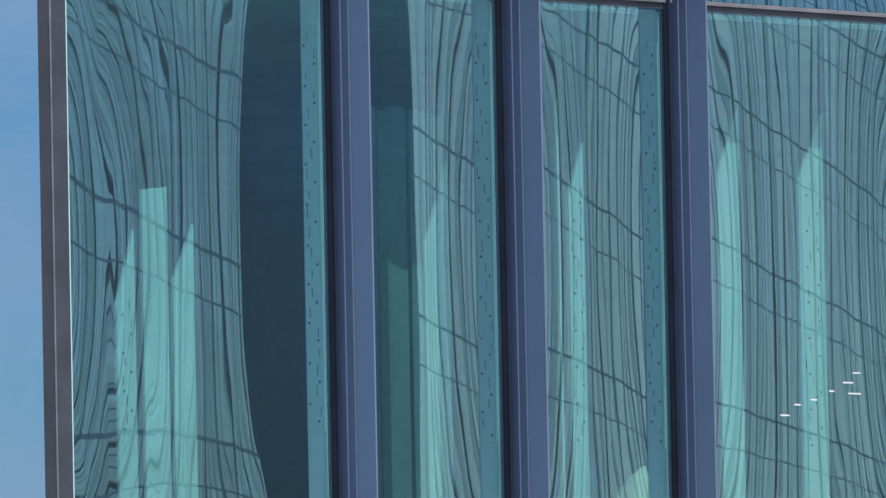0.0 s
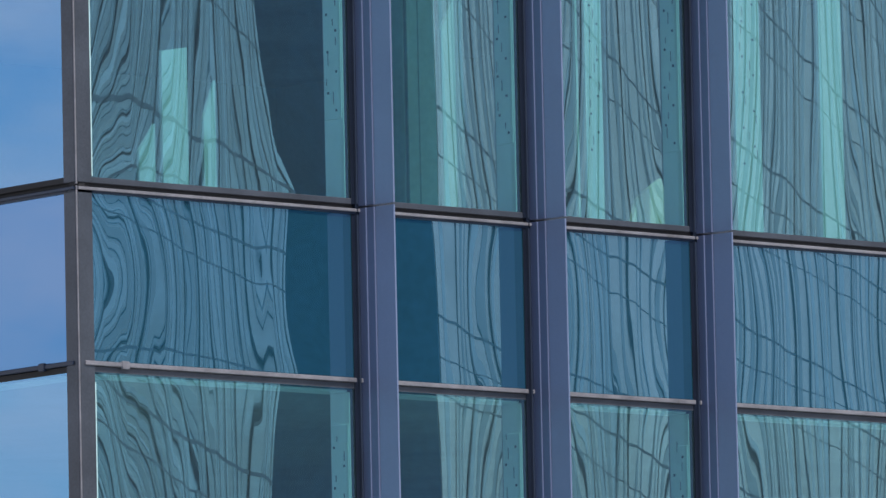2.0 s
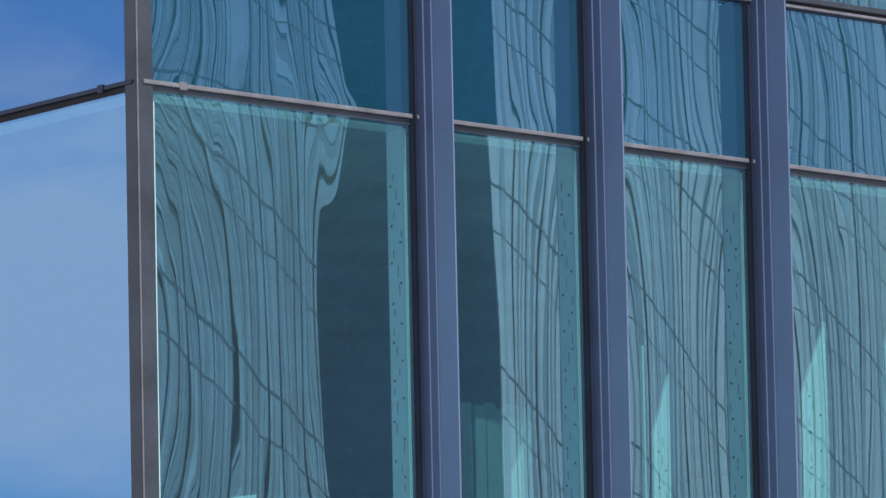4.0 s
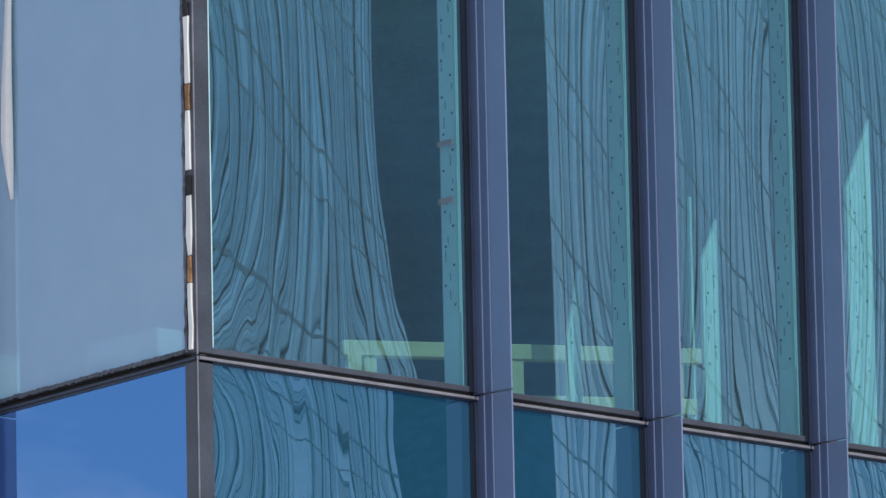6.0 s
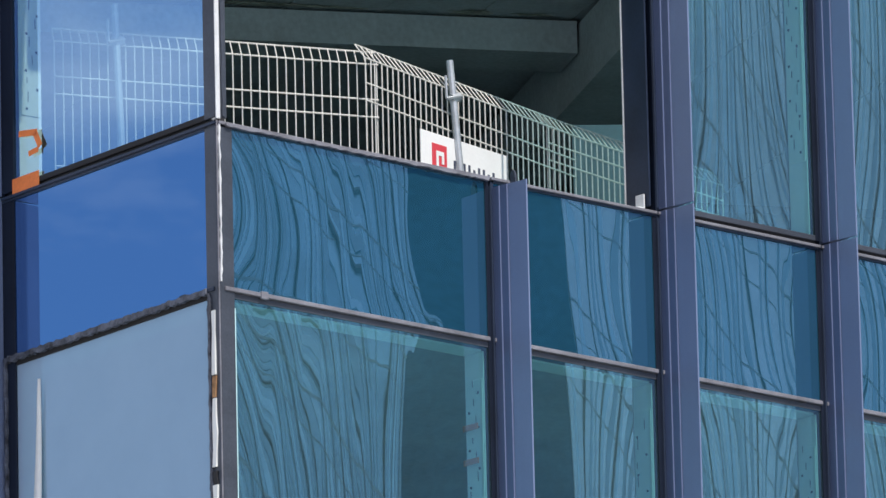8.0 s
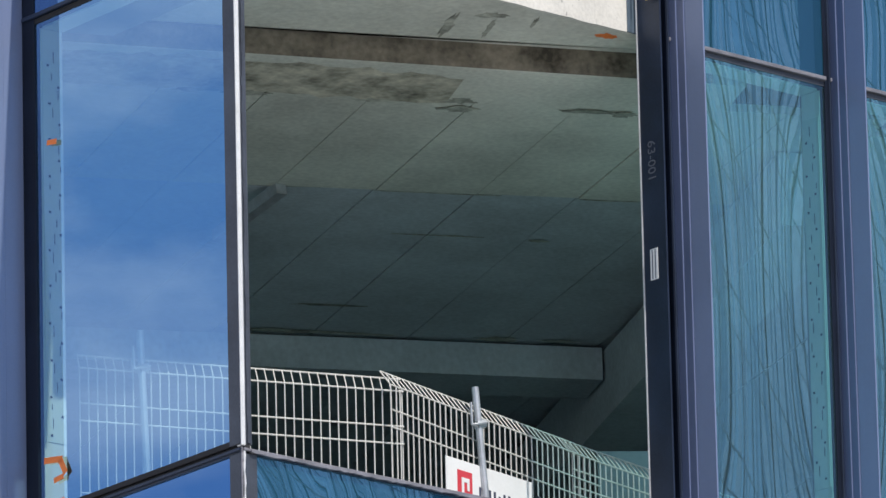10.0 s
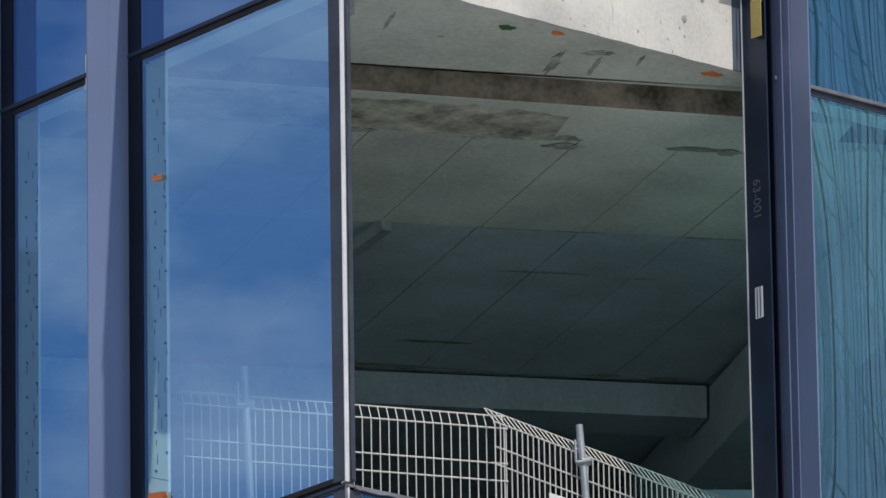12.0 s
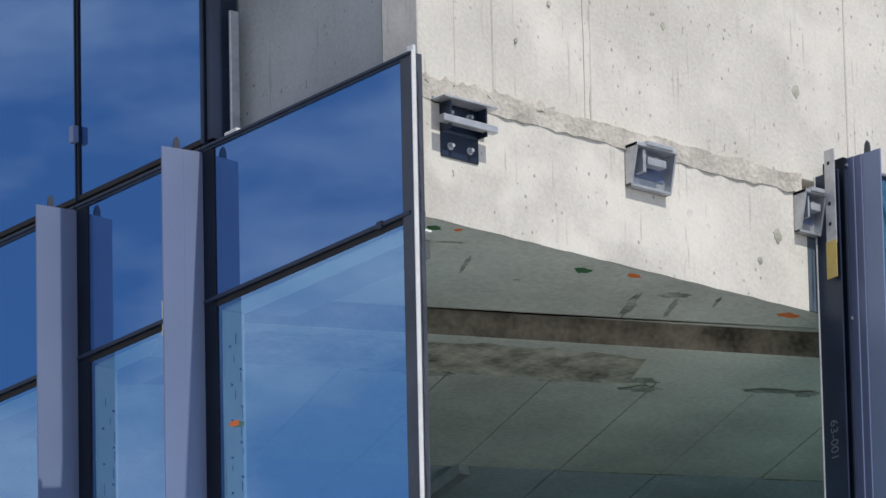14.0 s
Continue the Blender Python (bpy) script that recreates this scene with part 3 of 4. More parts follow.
# slender lighter and darker panels, added to draw the streaks of the reflection
rng = random.Random(12)
pale, deep = bmesh.new(), bmesh.new()
x = O0 + 0.2
while x < O1 - 2:
    w = rng.uniform(0.06, 0.3) if x < R0 else rng.uniform(0.12, 0.6)
    if not R0 - 0.7 < x < R1 + 0.05:
        z = 0
        while z < OH:
            zz = min(OH, z + 3.1 * rng.choice((1, 2, 3, 6))) if x < R0 else OH
            if rng.random() < 0.8:
                box(pale if rng.random() < (0.3 if x < R0 else 0.5) else deep, x, x + w, -0.004, 0, z, zz)
            z = zz
    x += w + (rng.uniform(0.05, 0.3) if x < R0 else rng.uniform(0.1, 0.7))
part("pale_streak", pale, M_FAR_PALE, opp, "pale narrow panels added to streak the reflection")["kind"] = "stuff"
part("deep_streak", deep, M_FAR_DEEP, opp, "deep blue narrow panels added to streak the reflection")["kind"] = "stuff"
ribs = bmesh.new()
x, k = O0 + 0.1, 0
while x < O1:
    if not R0 - 0.1 < x < R1 + 0.1:
        box(ribs, x, x + 0.05, -0.012 if k % 4 else -0.022, 0, 0, OH)
    x += 1.15 if x < R1 else 1.8
    k += 1
part("rib", ribs, M_FAR_RIB, opp, "dark vertical ribs")["kind"] = "stuff"
for k in range(1, 27):
    z = 0.8 + k * 3.1
    part("band", boxes((O0, R0, -0.006, 0, z, z + 0.07), (R1, O1, -0.008, 0, z, z + 0.05), (O0, R0, -0.006, 0, z - 0.80, z - 0.76), (R1, O1, -0.006, 0, z - 0.80, z - 0.77)), M_FAR_BAND, opp, "grey horizontal band")

# ---- things inside ----
# mesh fence round the open storey
def fence_panel(p, d, length, z0, z1, sag=0.0, step=0.05):
    """A welded wire panel with folded top and bottom edges."""
    f = thing("wire_fence", "white welded wire fence with a folded top edge", "fence", None, "fence panels")
    d = Vector((*d, 0)).normalized()
    n = Vector((-d.y, d.x, 0))
    p = Vector((*p, 0))
    fold = 0.09
    bm = bmesh.new()
    rod(bm, (0, 0, z0), (0, 0, z1 - fold), 0.0040, 5)
    rod(bm, (0, 0, z1 - fold), n * fold * 0.8 + Vector((0, 0, z1)), 0.0040, 5)
    wire = mesh_of("wire", bm, M_WIRE)
    for k in range(int(length / step) + 1):
        w = new("wire", wire)
        w.parent = f
        w.location = p + d * (k * step) + Vector((0, 0, -sag * k * step))
    for off, z in ((0, z0 + 0.02), (0, z0 + 0.25), (0, z0 + 0.66), (0, z0 + 0.76), (0, z1 - fold), (fold * 0.8, z1)):
        bm = bmesh.new()
        rod(bm, p + n * off + Vector((0, 0, z)), p + d * length + n * off + Vector((0, 0, z - sag * length)), 0.0050, 6)
        part("rail_wire", bm, M_WIRE, f)
    return f


def fence_post(x, y, z0, z1, lean=0.0):
    f = thing("fence_post", "galvanised tube post tied to the wire fence", "post", None, "fence posts")
    bm = bmesh.new()
    rod(bm, (x, y, z0), (x + lean, y, z1), 0.021, 10)
    part("tube", bm, M_GALV, f)
    bm = bmesh.new()
    rod(bm, (x + 0.03 + lean * 0.7, y - 0.03, z1 - 0.2), (x - 0.08 + lean * 0.7, y - 0.02, z1 - 0.23), 0.008, 6)
    rod(bm, (x - 0.08 + lean * 0.7, y - 0.02, z1 - 0.23), (x - 0.085 + lean * 0.7, y - 0.02, z1 - 0.1), 0.008, 6)
    rod(bm, (x - 0.03 + lean * 0.7, y, z1 - 0.22), (x + 0.03 + lean * 0.7, y, z1 - 0.2), 0.028, 8)
    part("hook", bm, M_GALV, f, "steel hook clamp")
    return f


FZ = LEVELS[3] - 0.10
fence_panel((0.47, 1.90), (0.868, -0.496), 1.82, FZ + 0.07, 15.89, 0.04)
fence_panel((1.95, 0.99), (0.98, 0.19), 1.95, FZ + 0.08, 15.84, 0.03)
fence_panel((3.62, 1.33), (0.99, 0.14), 1.6, FZ + 0.08, 15.79, 0.03)
fence_post(2.79, 1.10, FZ, 15.88, -0.11)
fence_post(0.80, 1.70, FZ, 16.01, -0.06)

sg = thing("site_sign", "white sign with a red square hung on the fence", "sign")
sd = Vector((0.98, 0.19, 0)).normalized()
sn = Vector((-sd.y, sd.x, 0))
sg.matrix_world = Matrix(((sd.x, sn.x, 0, 2.40), (sd.y, sn.y, 0, 1.045), (0, 0, 1, 15.10), (0, 0, 0, 1)))
part("board", boxes((0, 0.80, 0.0, 0.008, -0.33, 0.33), bevel=0.002), M_WHITE, sg)
part("red_mark", boxes((0.10, 0.235, -0.003, 0.001, 0.10, 0.27)), M_RED, sg, "red square mark")
part("white_mark", boxes((0.135, 0.205, -0.006, -0.002, 0.205, 0.23), (0.185, 0.205, -0.006, -0.002, 0.16, 0.205), (0.135, 0.155, -0.006, -0.002, 0.14, 0.205)), M_WHITE, sg, "white hook shape")
part("print_bars", boxes(*[(0.30 + k * 0.045, 0.318 + k * 0.045, -0.003, 0.001, 0.115, 0.205 - 0.02 * (k % 3 == 1)) for k in range(9)]), M_INK, sg, "dark printed bars")

# glass sheets standing behind the fence
for x_, y_, w_, top in ((4.68, 2.24, 0.30, 16.10), (4.95, 2.02, 0.26, 16.02)):
    gs = thing("glass_sheet", "pale green glass sheet leaning behind the wire fence", "glass sheet", pose(x_, y_, FZ, -3, 0, -38), "glass sheets")
    part("pane", boxes((0, w_, 0, 0.012, 0, top - FZ), bevel=0.002), M_SHEET, gs)
    part("edge", boxes((-0.006, 0.0, 0, 0.012, 0, top - FZ)), M_SHEET, gs, "bright cut edge")

# exposed edge of the third bay beside the opening
ex = thing("edge_profile", "navy curtain wall edge profile exposed beside the open bay", "edge profile")
ex.location = (0.022, 0, 0)
part("profile", boxes((3.128, 3.14, 0.004, 0.19, LEVELS[3] + 0.02, 18.62), bevel=0.002), M_NAVY, ex)
part("rear_lip", boxes((3.122, 3.13, 0.19, 0.197, LEVELS[3] + 0.02, 18.62)), M_ALU, ex, "thin bright rear lip")
part("sticker", boxes((3.124, 3.127, 0.075, 0.135, 16.36, 16.54)), M_WHITE, ex, "white sticker")
part("sticker_lines", boxes((3.1225, 3.124, 0.09, 0.096, 16.365, 16.535), (3.1225, 3.124, 0.114, 0.120, 16.365, 16.535)), M_INK, ex, "dark sticker lines")
part("base_bracket", boxes((3.06, 3.12, 0.03, 0.10, LEVELS[3] - 0.01, LEVELS[3] + 0.012), (3.11, 3.12, 0.03, 0.10, LEVELS[3], LEVELS[3] + 0.09), bevel=0.003), M_ALU, ex, "small white angle bracket")
txt = bpy.data.curves.new("marking", "FONT")
txt.body = "63-001"
txt.size = 0.085
txt.extrude = 0.0005
mk = new("marking", txt)
mk.matrix_world = Matrix(((0, 0, -1, 3.1255), (0, -1, 0, 0.13), (-1, 0, 0, 17.17), (0, 0, 0, 1)))
mk.data.materials.append(M_SLATE)
mk.parent = ex
tagged(mk, "pale stencilled number on the profile")


# ---- brackets on the slab edge ----
def bracket_black(x, z):
    b = thing("bracket", "black steel plate bracket with galvanised bars on the slab edge", "bracket")
    y = INSET - 0.012
    part("plate", boxes((x, x + 0.27, y - 0.012, y, z - 0.30, z), bevel=0.003), M_NAVY, b, "black steel plate")
    part("cheek", boxes((x, x + 0.012, y - 0.09, y, z - 0.16, z), bevel=0.002), M_NAVY, b)
    part("cheek", boxes((x + 0.258, x + 0.27, y - 0.09, y, z - 0.16, z), bevel=0.002), M_NAVY, b)
    part("top_angle", boxes((x - 0.06, x + 0.32, y - 0.12, y, z, z + 0.012), (x - 0.06, x + 0.32, y - 0.02, y, z, z + 0.03), bevel=0.002), M_GALV, b, "galvanised angle")
    part("bar", boxes((x - 0.06, x + 0.33, y - 0.11, y - 0.06, z - 0.135, z - 0.095), bevel=0.003), M_GALV, b, "galvanised bar")
    for dx, dz in ((0.06, -0.05), (0.2, -0.05), (0.06, -0.24), (0.2, -0.24)):
        bm = bmesh.new()
        rod(bm, (x + dx, y - 0.045, z + dz), (x + dx, y - 0.01, z + dz), 0.012, 6)
        rod(bm, (x + dx, y - 0.02, z + dz), (x + dx, y - 0.012, z + dz), 0.022, 8)
        part("bolt", bm, M_GALV, b, "galvanised bolt")


def bracket_steel(x, z, w=0.30):
    b = thing("bracket", "galvanised channel bracket bolted to the concrete slab edge", "bracket", None, "slab edge brackets")
    y = INSET - 0.012
    part("channel", boxes((x, x + w, y - 0.008, y, z - 0.24, z), (x, x + w, y - 0.11, y, z - 0.02, z), (x, x + w, y - 0.05, y, z - 0.24, z - 0.225), bevel=0.002), M_GALV, b)
    for xx in (x, x + w - 0.012):
        bm = bmesh.new()
        vs = [bm.verts.new((xx + dx, yy, zz)) for dx in (0, 0.012) for yy, zz in ((y, z), (y - 0.11, z), (y - 0.05, z - 0.24), (y, z - 0.24))]
        bm.faces.new(vs[0:4])
        bm.faces.new(vs[4:8])
        for q in range(4):
            bm.faces.new((vs[q], vs[(q + 1) % 4], vs[4 + (q + 1) % 4], vs[4 + q]))
        part("cheek", bm, M_GALV, b)
    part("hook", boxes((x + w * 0.3, x + w * 0.75, y - 0.10, y - 0.04, z - 0.115, z - 0.07), (x + w * 0.2, x + w * 0.28, y - 0.09, y - 0.02, z - 0.16, z - 0.03), bevel=0.003), M_GALV, b, "bright steel hook plate")
    # an added darker plate stands in for shade in the bracket's throat
    part("throat", boxes((x + 0.02, x + w - 0.02, y - 0.013, y - 0.008, z - 0.17, z - 0.03)), M_FIN, b, "grey plate added for the shade inside the bracket")
    part("clamp_plate", boxes((x + w * 0.22, x + w * 0.86, y - 0.125, y - 0.085, z - 0.012, z + 0.014), bevel=0.003), M_GALV, b, "steel clamp plate")
    for dx in (0.35, 0.62):
        bm = bmesh.new()
        rod(bm, (x + w * dx, y - 0.06, z - 0.055), (x + w * dx, y - 0.005, z - 0.055), 0.013, 6)
        part("bolt", bm, M_GALV, b)


bracket_black(0.37, 18.49)
bracket_steel(1.72, 18.52)
bracket_steel(2.99, 18.50, 0.16)

# ---- pale strips added inside the glass, standing in for facade linings ----
def stand_in_strip(u0, u1, zl, zr, z0):
    o = thing("lining_stand_in", "pale lining strip with dark fixings, added in place of a facade lining", "lining strip", None, "lining strips")
    bm = bmesh.new()
    vs = [bm.verts.new((x, y, z)) for y in (0.49, 0.51) for x, z in ((u0, z0), (u1, z0), (u1, zr), (u0, zl))]
    bm.faces.new(vs[0:4])
    bm.faces.new(vs[4:8])
    for q in range(4):
        bm.faces.new((vs[q], vs[(q + 1) % 4], vs[4 + (q + 1) % 4], vs[4 + q]))
    part("board", bm, M_LINING_DIM, o)
    if u1 - u0 > 0.05 and not 0.15 < u1 - u0 < 0.185:
        bm = bmesh.new()
        k, z = 0, z0 + 0.6
        while z < min(zl, zr):
            x = u0 + (u1 - u0) * (0.3 + 0.42 * (k % 2))
            box(bm, x - 0.006, x + 0.006, 0.486, 0.491, z - 0.006, z + 0.006)
            xn = u0 + (u1 - u0) * random.uniform(0.15, 0.85)
            box(bm, xn - 0.0015, xn + 0.0015, 0.487, 0.491, z + 0.03, z + 0.08)
            z += 0.1
            k += 1
        part("fixings", bm, M_BLACK, o, "dark screw caps and nicks")["kind"] = "stuff"


for lvl, strips in ((0, ((0.85, 0.98, 4.62, 5.02), (1.037, 1.211, 5.23, 5.25), (1.243, 1.397, 4.75, 5.06), (3.06, 3.24, 5.0, 5.46), (4.06, 4.075, 5.82, 5.82),
                         (4.14, 4.258, 5.30, 5.60), (5.29, 5.46, 5.45, 5.85), (5.925, 6.124, 5.45, 5.83))),
                    (1, ((0.863, 0.976, 7.55, 7.70), (1.03, 1.209, 8.09, 8.12), (1.32, 1.405, 7.75, 7.96), (3.05, 3.21, 8.35, 8.66), (4.055, 4.07, 9.15, 9.15),
                         (4.124, 4.253, 8.65, 9.01), (5.28, 5.48, 8.97, 9.40), (5.95, 6.13, 9.3, 9.75))),
                    (2, ((3.10, 3.20, 11.6, 11.98), (4.05, 4.065, 12.5, 12.5), (4.137, 4.257, 12.15, 12.40), (5.28, 5.475, 12.7, 13.13)))):
    for st in strips:
        stand_in_strip(*st, LEVELS[lvl] - 0.10)

# yellow timber trestle on the middle floor
tt = thing("timber_trestle", "yellow timber trestle standing inside behind the glass", "trestle")
tm = Matrix(((0.875, 0.484, 0, 2.215), (-0.484, 0.875, 0, 1.345), (0, 0, 1, LEVELS[2] - 0.10), (0, 0, 0, 1)))
tt.matrix_world = tm
part("top_beam", boxes((0, 2.03, 0, 0.08, 0.56, 0.645), bevel=0.004), M_YELLOW, tt)
part("lower_beam", boxes((0.9, 2.0, 0.0, 0.08, 0.27, 0.36), bevel=0.004), M_YELLOW, tt)
for xx in (0.12, 0.95, 1.86):
    part("leg", boxes((xx, xx + 0.07, 0.01, 0.07, 0, 0.56), bevel=0.004), M_YELLOW, tt)
part("brace", boxes((0.02, 0.10, -0.02, 0.0, 0.40, 0.56), bevel=0.004), M_YELLOW, tt)
wc = thing("white_crate", "white site crate with a blue mark behind the filmed glass", "crate")
part("box", boxes((1.12, 1.3, 1.62, 2.25, LEVELS[2] - 0.10, 11.60), bevel=0.01), M_WHITE, wc)
part("blue_mark", boxes((1.115, 1.121, 2.02, 2.16, 11.38, 11.50)), M_INK, wc, "dark blue mark")


# ---- ragged seals, tapes and film at the open joints ----
def ragged(m, x0, x1, z0, z1, y0, y1, mat, name, label, category, upright=True, step=0.05, amp=0.012):
    """A foam or mortar strip with an uneven outline."""
    bm = bmesh.new()
    n = max(2, int(((z1 - z0) if upright else (x1 - x0)) / step))
    rows = []
    for k in range(n + 1):
        f = k / n
        a, b = random.uniform(-amp, amp), random.uniform(-amp, amp)
        yy = y0 - random.uniform(0, amp)
        if upright:
            z = z0 + (z1 - z0) * f
            ring = [(x0 + a, y1, z), (x0 + a, yy, z), (x1 + b, yy, z), (x1 + b, y1, z)]
        else:
            x = x0 + (x1 - x0) * f
            ring = [(x, y1, z0 + a), (x, yy, z0 + a), (x, yy, z1 + b), (x, y1, z1 + b)]
        rows.append([bm.verts.new(p) for p in ring])
    for r0, r1 in zip(rows, rows[1:]):
        for q in range(4):
            bm.faces.new((r0[q], r0[(q + 1) % 4], r1[(q + 1) % 4], r1[q]))
    bm.faces.new(rows[0])
    bm.faces.new(rows[-1][::-1])
    return solid(name, bm, mat, label, category, m)


z_ = 11.10
for k in range(14):
    h_ = random.uniform(0.07, 0.15) if k % 2 else random.uniform(0.30, 0.42)
    if z_ + h_ > 13.93:
        break
    mt, lb = ((M_FILM, "ragged white foam seal at the corner joint"), (M_FOAM, "orange-brown timber shim in the corner joint"), (M_FILM, "ragged white foam seal at the corner joint"), (M_BLACK, "dark open gap in the corner joint"))[k % 4]
    ragged(LEFT, -0.058, -0.026, z_, z_ + h_ * (0.8 if k % 4 == 3 else 1), -0.012, 0.05, mt, "foam_seal", lb, "seal", True, 0.09, 0.006)
    z_ += h_ + 0.006
ragged(LEFT, -0.088, -0.068, 11.09, 13.93, -0.012, 0.03, M_GASKET, "torn_gasket", "ragged dark grey gasket beside the filmed pane", "gasket", True, 0.03, 0.006)
ragged(LEFT, -1.93, -0.09, 13.925, 13.955, -0.022, 0.0, M_GASKET, "torn_gasket", "ragged grey gasket above the filmed pane", "gasket", False, 0.02, 0.006)
ragged(LEFT, -1.945, -1.93, 11.09, 13.93, -0.012, 0.0, M_GASKET, "torn_gasket", "ragged grey gasket along the filmed pane", "gasket", True, 0.03, 0.005)
ragged(LEFT, -1.93, -0.09, 11.085, 11.105, -0.022, 0.0, M_FRAME, "torn_gasket", "ragged dark gasket below the filmed pane", "gasket", False, 0.02, 0.006)
tagged(ragged(RIGHT, INSET + 0.02, 3.05, 18.50, 18.615, INSET - 0.016, INSET + 0.05, M_MORTAR, "mortar_band", "rough grey mortar band along the slab joint", "mortar", False, 0.06, 0.012), kind="structure")
tagged(ragged(RIGHT, INSET + 0.02, 1.2, 18.60, 18.64, INSET - 0.006, INSET + 0.05, M_MORTAR, "mortar_band", "thin grey mortar smear on the concrete wall", "mortar", False, 0.03, 0.02), kind="structure")
tagged(ragged(RIGHT, 1.45, 1.488, 18.62, 19.7, INSET + 0.001, INSET + 0.05, M_CONC, "mortar_band", "pale mortar smear along an upright cast joint", "mortar", True, 0.11, 0.006), kind="structure")
ragged(RIGHT, 0.04, 0.058, 14.89, 18.55, 0.0, 0.05, M_FRAME, "torn_gasket", "ragged dark gasket beside the bright corner strip", "gasket", True, 0.04, 0.004)


tagged(ragged(RIGHT, INSET + 0.03, 3.08, SOFFIT - 0.003, SOFFIT + 0.03, INSET - 0.018, INSET, M_CONC, "slab_arris", "crumbled pale arris along the slab edge", "concrete edge", False, 0.07, 0.003), kind="structure")
ragged(RIGHT, 0.05, 1.93, LEVELS[3] - 0.034, LEVELS[3] - 0.020, -0.021, 0.0, M_SILL, "torn_gasket", "ragged pale gasket along the open sill", "gasket", False, 0.025, 0.004)
ragged(RIGHT, 0.006, 0.016, 13.98, 14.85, -0.010, 0.0, M_ALU, "torn_gasket", "ragged pale sealant along the corner joint", "gasket", True, 0.03, 0.004)


def tape(x, z, w, h, turn, label="torn orange tape strip on the lining"):
    bm = boxes((-w / 2, w / 2, -0.002, 0.0, -h / 2, h / 2))
    return solid("tape_strip", bm, M_ORANGE, label, "tape", LEFT @ pose(x, -0.003, z, 0, turn, 0), "tape strips")


for spec in ((-1.71, 15.175, 0.17, 0.035, 8), (-1.62, 15.12, 0.10, 0.04, 60), (-1.66, 15.06, 0.09, 0.03, -5), (-1.735, 14.90, 0.25, 0.09, 0), (-1.69, 16.98, 0.09, 0.03, 8)):
    tape(*spec)
for z in (13.47, 13.28, 12.455, 12.14):
    bm = boxes((1.869, 1.873, 0.05, 0.17, z - 0.016, z + 0.016))
    solid("tape_strip", bm, M_ORANGE, "faded orange tape across the lining board", "tape", None, "tape strips")
bm = bmesh.new()
prev = None
for k in range(25):
    f = k / 24
    z = 13.78 - 1.6 * f
    w = 0.012 + 0.07 * math.sin(min(1, f * 1.35) * 1.5) * (1.0 if f < 0.8 else (1 - f) / 0.2)
    pair = [bm.verts.new((-1.62 - w, -0.014 + 0.008 * math.sin(f * 6), z)), bm.verts.new((-1.62, -0.004 + 0.003 * math.sin(f * 9), z))]
    if prev:
        bm.faces.new((prev[0], prev[1], pair[1], pair[0]))
    prev = pair
fl = solid("torn_film", bm, M_FILM, "torn white film curling off the pane edge", "film", LEFT, smooth=True)
so = fl.modifiers.new("thickness", "SOLIDIFY")
so.thickness = 0.003

# ---- at the top of the exposed edge ----
st = thing("steel_strap", "drilled galvanised strap with an ochre tag on the profile", "strap")
st.location = (0.022, -0.075, 0)
part("strap", boxes((3.10, 3.108, 0.078, 0.160, 18.18, 18.74), bevel=0.002), M_GALV, st)
part("tag", boxes((3.096, 3.101, 0.076, 0.162, 17.98, 18.20), bevel=0.002), M_OCHRE, st, "ochre paper tag")
for z in (18.66, 18.42, 18.30):
    bm = bmesh.new()
    rod(bm, (3.0985, 0.125, z), (3.101, 0.125, z), 0.012, 8)
    part("hole", bm, M_BLACK, st, "dark drilled hole")
sh = thing("edge_channel", "galvanised upright channel beside the bare shaded concrete", "channel", LEFT)
part("channel", boxes((-1.945, -1.90, 0.02, 0.20, 18.70, 22.4), bevel=0.002), M_NAVY, sh, "navy edge channel")
part("lip", boxes((-1.84, -1.82, 0.10, 0.16, 18.72, 19.45), bevel=0.004), M_GALV, sh, "bright steel lip")
part("block", boxes((-1.84, -1.72, 0.06, 0.14, 18.672, 18.72), bevel=0.004), M_WHITE, sh, "white packing block")
for s_ in (3.196, 4.451):
    cp = thing("panel_clip", "small grey clip at the joint of two panes", "clip", LEFT, "panel clips")
    part("plate", boxes((-s_ - 0.022, -s_ + 0.022, -0.04, 0.0, 19.03, 19.13), bevel=0.003), M_FIN, cp)
# steel strut under the soffit, by the corner
sr = thing("steel_strut", "grey steel channel strut fixed under the soffit", "strut")
bm = bmesh.new()
a, b = Vector((3.17, 3.28, 17.65)), Vector((3.25, 3.95, 17.53))
rod(bm, a, b, 0.05, 4)
part("channel", bm, M_GALV, sr)
# spray marks on the soffit
for x, y, w, h, mt, lb in ((0.42, 0.33, 0.10, 0.05, "g", "green spray mark on the soffit"), (1.57, 0.41, 0.12, 0.05, "g", "green spray mark on the soffit"),
                           (1.86, 0.31, 0.11, 0.03, "r", "red spray mark on the soffit"), (3.05, 0.33, 0.16, 0.05, "r", "orange spray mark on the soffit"), (0.55, 0.28, 0.05, 0.03, "r", "red spray mark on the soffit")):
    bm = bmesh.new()
    n = 14
    ring = [(x + w * 0.5 * math.cos(k * math.tau / n) * random.uniform(0.5, 1.1), y + h * math.sin(k * math.tau / n) * random.uniform(0.5, 1.1)) for k in range(n)]
    prism(bm, ring, SOFFIT - 0.004, SOFFIT - 0.001)
    solid("spray_mark", bm, M_ORANGE if mt == "r" else M_GREEN, lb, "paint mark", None, "spray marks")

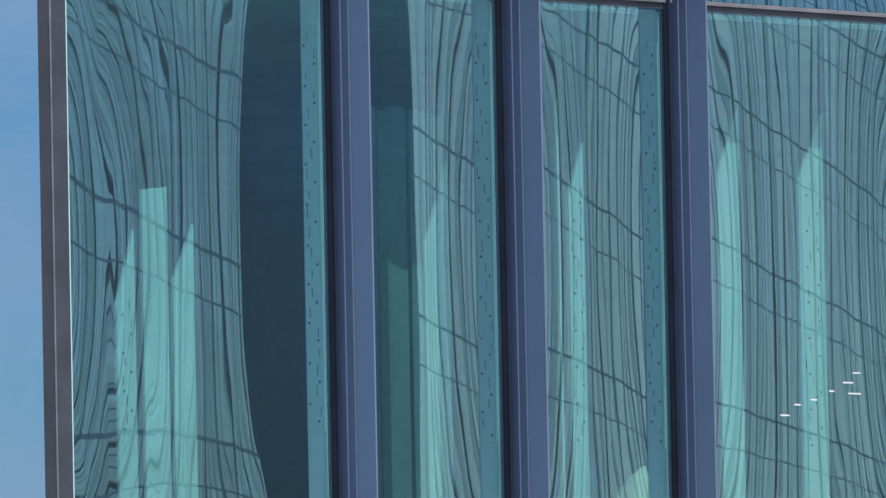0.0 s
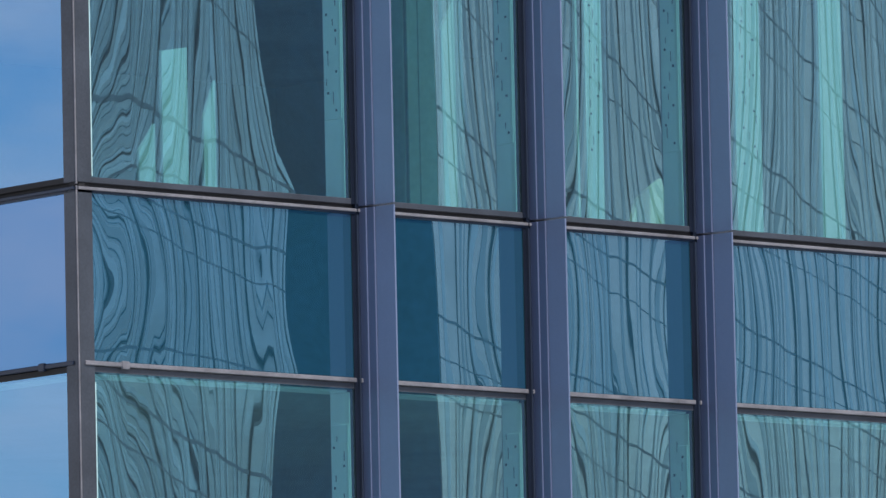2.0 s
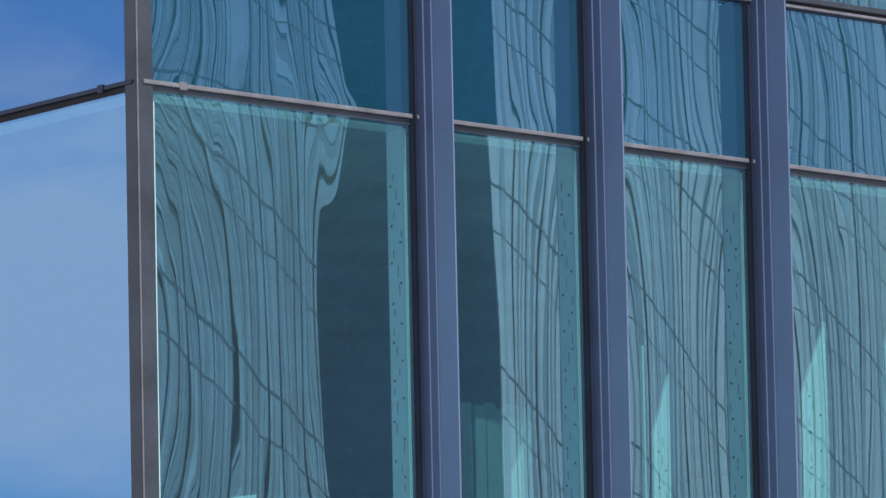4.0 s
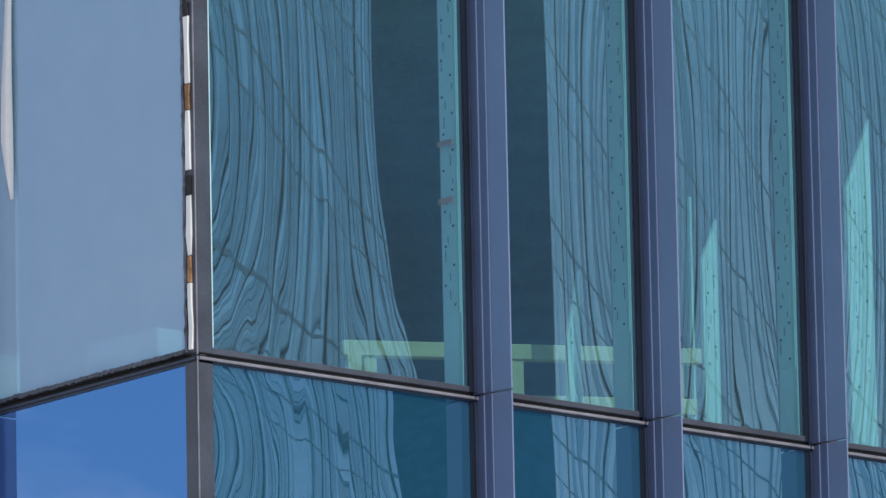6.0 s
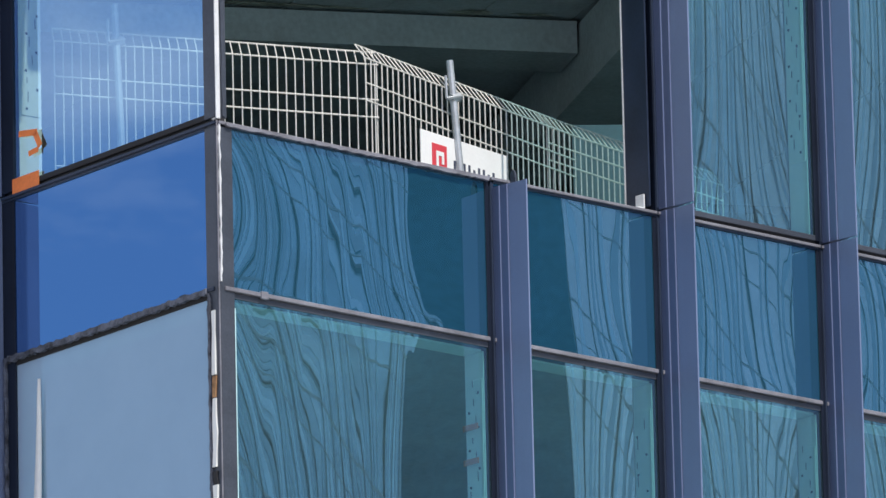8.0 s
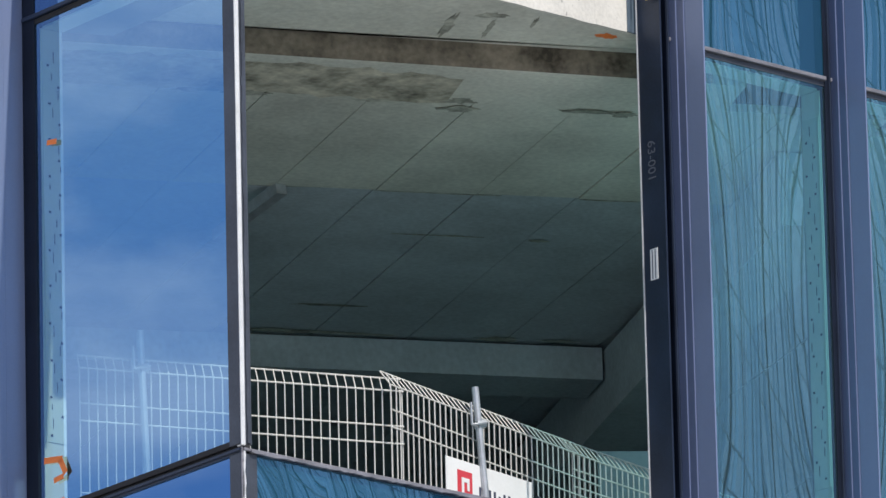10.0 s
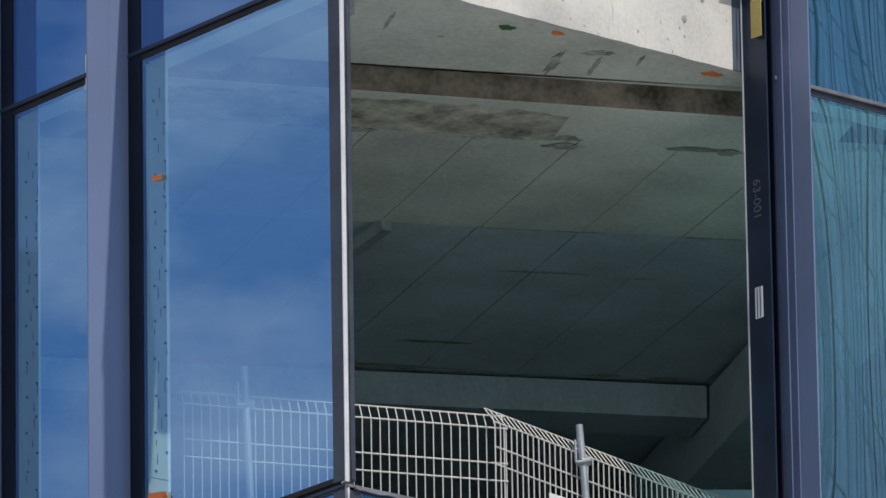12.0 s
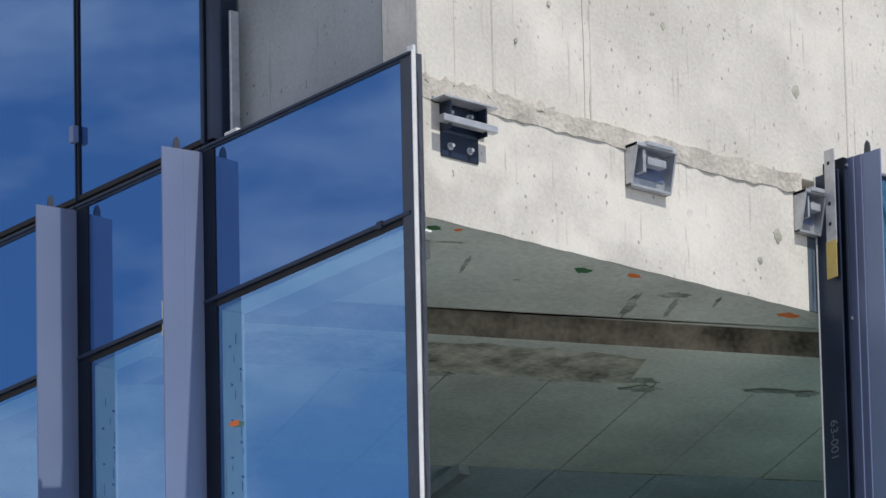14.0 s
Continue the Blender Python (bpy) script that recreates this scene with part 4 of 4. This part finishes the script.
# pale board scraps low inside the third bay, and tape residue on a pane
for z in (LEVELS[0], LEVELS[1]):
    bm = bmesh.new()
    vs = [bm.verts.new((xx, y, zz)) for y in (0.40, 0.43) for xx, zz in ((4.30, z - 0.1), (4.66, z - 0.1), (4.66, z + 0.22), (4.60, z + 0.36), (4.42, z + 0.24))]
    bm.faces.new(vs[0:5])
    bm.faces.new(vs[5:10])
    for q in range(5):
        bm.faces.new((vs[q], vs[(q + 1) % 5], vs[5 + (q + 1) % 5], vs[5 + q]))
    solid("board_scrap", bm, M_YELLOW_PALE, "pale yellow board scrap leaning inside the glass", "board", None, "board scraps")
for k, (xx, zz, w) in enumerate(((5.62, 4.345, 0.06), (5.28, 4.19, 0.05), (5.05, 4.10, 0.07), (5.60, 4.23, 0.10), (5.55, 4.29, 0.08), (5.15, 4.16, 0.05), (5.42, 4.24, 0.04))):
    xx += 0.24
    solid("tape_residue", boxes((xx - w / 2, xx + w / 2, 0.003, 0.006, zz - 0.004, zz + 0.004)), M_WHITE, "thin white tape residue on the glass", "tape", None, "tape residue")


def stain(x, y, z, w, h):
    """A ragged damp patch or mortar smear, a few millimetres proud of the soffit."""
    bm = bmesh.new()
    n = 22
    ring = []
    for k in range(n):
        a = k * math.tau / n
        r = random.uniform(0.55, 1.1)
        px, py = w * 0.5 * r * math.cos(a), h * 0.5 * r * math.sin(a)
        ring.append((x + BX.x * px + BY.x * py, y + BX.y * px + BY.y * py))
    prism(bm, ring, z - 0.0022, z - 0.0008)
    return solid("mortar_smear", bm, M_DAMP, "dark damp mortar smear on the concrete soffit", "mortar", None, "mortar smears")


for b_, j_, w, h in ((1.86, 2.62, 0.20, 0.12), (1.88, 2.78, 0.26, 0.14), (2.62, 2.72, 0.34, 0.07), (2.84, 2.74, 0.16, 0.13), (0.62, 2.64, 0.30, 0.12), (1.36, 2.68, 0.24, 0.08), (0.3, 2.62, 0.3, 0.10)):
    p = BX * b_ + BY * j_
    stain(p.x, p.y, LOW - 0.001, w, h)
for b_, j_, w, h in ((1.18, 4.45, 0.5, 0.04), (2.1, 4.46, 0.9, 0.05), (3.2, 4.46, 0.5, 0.06), (2.95, 5.36, 0.14, 0.05), (2.3, 5.33, 0.6, 0.03), (2.0, 6.9, 0.5, 0.05), (2.0, 7.50, 1.2, 0.08), (3.2, 7.50, 0.3, 0.11), (3.6, 7.50, 0.3, 0.06)):
    p = BX * b_ + BY * j_
    stain(p.x, p.y, LOW + 0.012, w, h)
for x_, y_, w, h in ((2.20, 0.72, 0.07, 0.50), (2.43, 0.64, 0.04, 0.34), (2.56, 0.40, 0.03, 0.22), (0.98, 0.72, 0.03, 0.36), (0.66, 0.47, 0.20, 0.03), (2.28, 0.44, 0.22, 0.10), (1.39, 0.76, 0.05, 0.03)):
    stain(x_, y_, SOFFIT, w, h)
# a mottled mortar spread over the in-situ strip, with a ragged end
bm = bmesh.new()
front, back = [], []
for k in range(34):
    b_ = -0.9 + 2.68 * k / 33
    front.append(grid_pt(b_, step_j(b_) + 0.10 + random.uniform(-0.03, 0.05) + 0.12 * max(0, b_ - 1.0)))
    back.append(grid_pt(b_, 2.63 + 0.03 * b_ + random.uniform(-0.05, 0.03)))
prism(bm, front + back[::-1], LOW - 0.003, LOW - 0.001)
solid("mortar_spread", bm, M_SPREAD, "mottled brown mortar spread over the concrete soffit", "mortar", kind="structure")

# anchor hole and chips in the pale concrete
for x_, z_, r_, y_ in ((2.86, 18.22, 0.035, INSET - 0.014), (3.05, 19.12, 0.03, INSET), (2.72, 18.05, 0.02, INSET - 0.014), (2.05, 19.3, 0.02, INSET), (1.2, 19.25, 0.014, INSET), (0.95, 18.98, 0.012, INSET)):
    bm = bmesh.new()
    n = 14
    ring = [(x_ + r_ * random.uniform(0.6, 1.1) * math.cos(k * math.tau / n), z_ + 1.4 * r_ * random.uniform(0.6, 1.1) * math.sin(k * math.tau / n)) for k in range(n)]
    lo = [bm.verts.new((px, y_ - 0.003, pz)) for px, pz in ring]
    hi = [bm.verts.new((px, y_ + 0.004, pz)) for px, pz in ring]
    bm.faces.new(lo)
    bm.faces.new(hi[::-1])
    for k in range(n):
        bm.faces.new((lo[k], lo[(k + 1) % n], hi[(k + 1) % n], hi[k]))
    solid("concrete_chip", bm, M_DAMP, "grey chipped spot in the pale concrete", "chip", None, "concrete chips")

# boarded partitions behind the second bay
for z0_, z1_ in ((LEVELS[0] - 0.10, 5.80), (LEVELS[1] - 0.10, 8.85)):
    pt = thing("board_partition", "dull green upright board partition standing inside", "partition", None, "board partitions")
    x_ = 3.02
    while x_ < 3.62:
        w_ = random.uniform(0.07, 0.10)
        y_ = 1.0 + random.uniform(-0.02, 0.02)
        part("board", boxes((x_, x_ + w_ - 0.006, y_, y_ + 0.025, z0_, z1_ - random.uniform(0, 0.04)), bevel=0.003), M_STUD, pt)
        x_ += w_
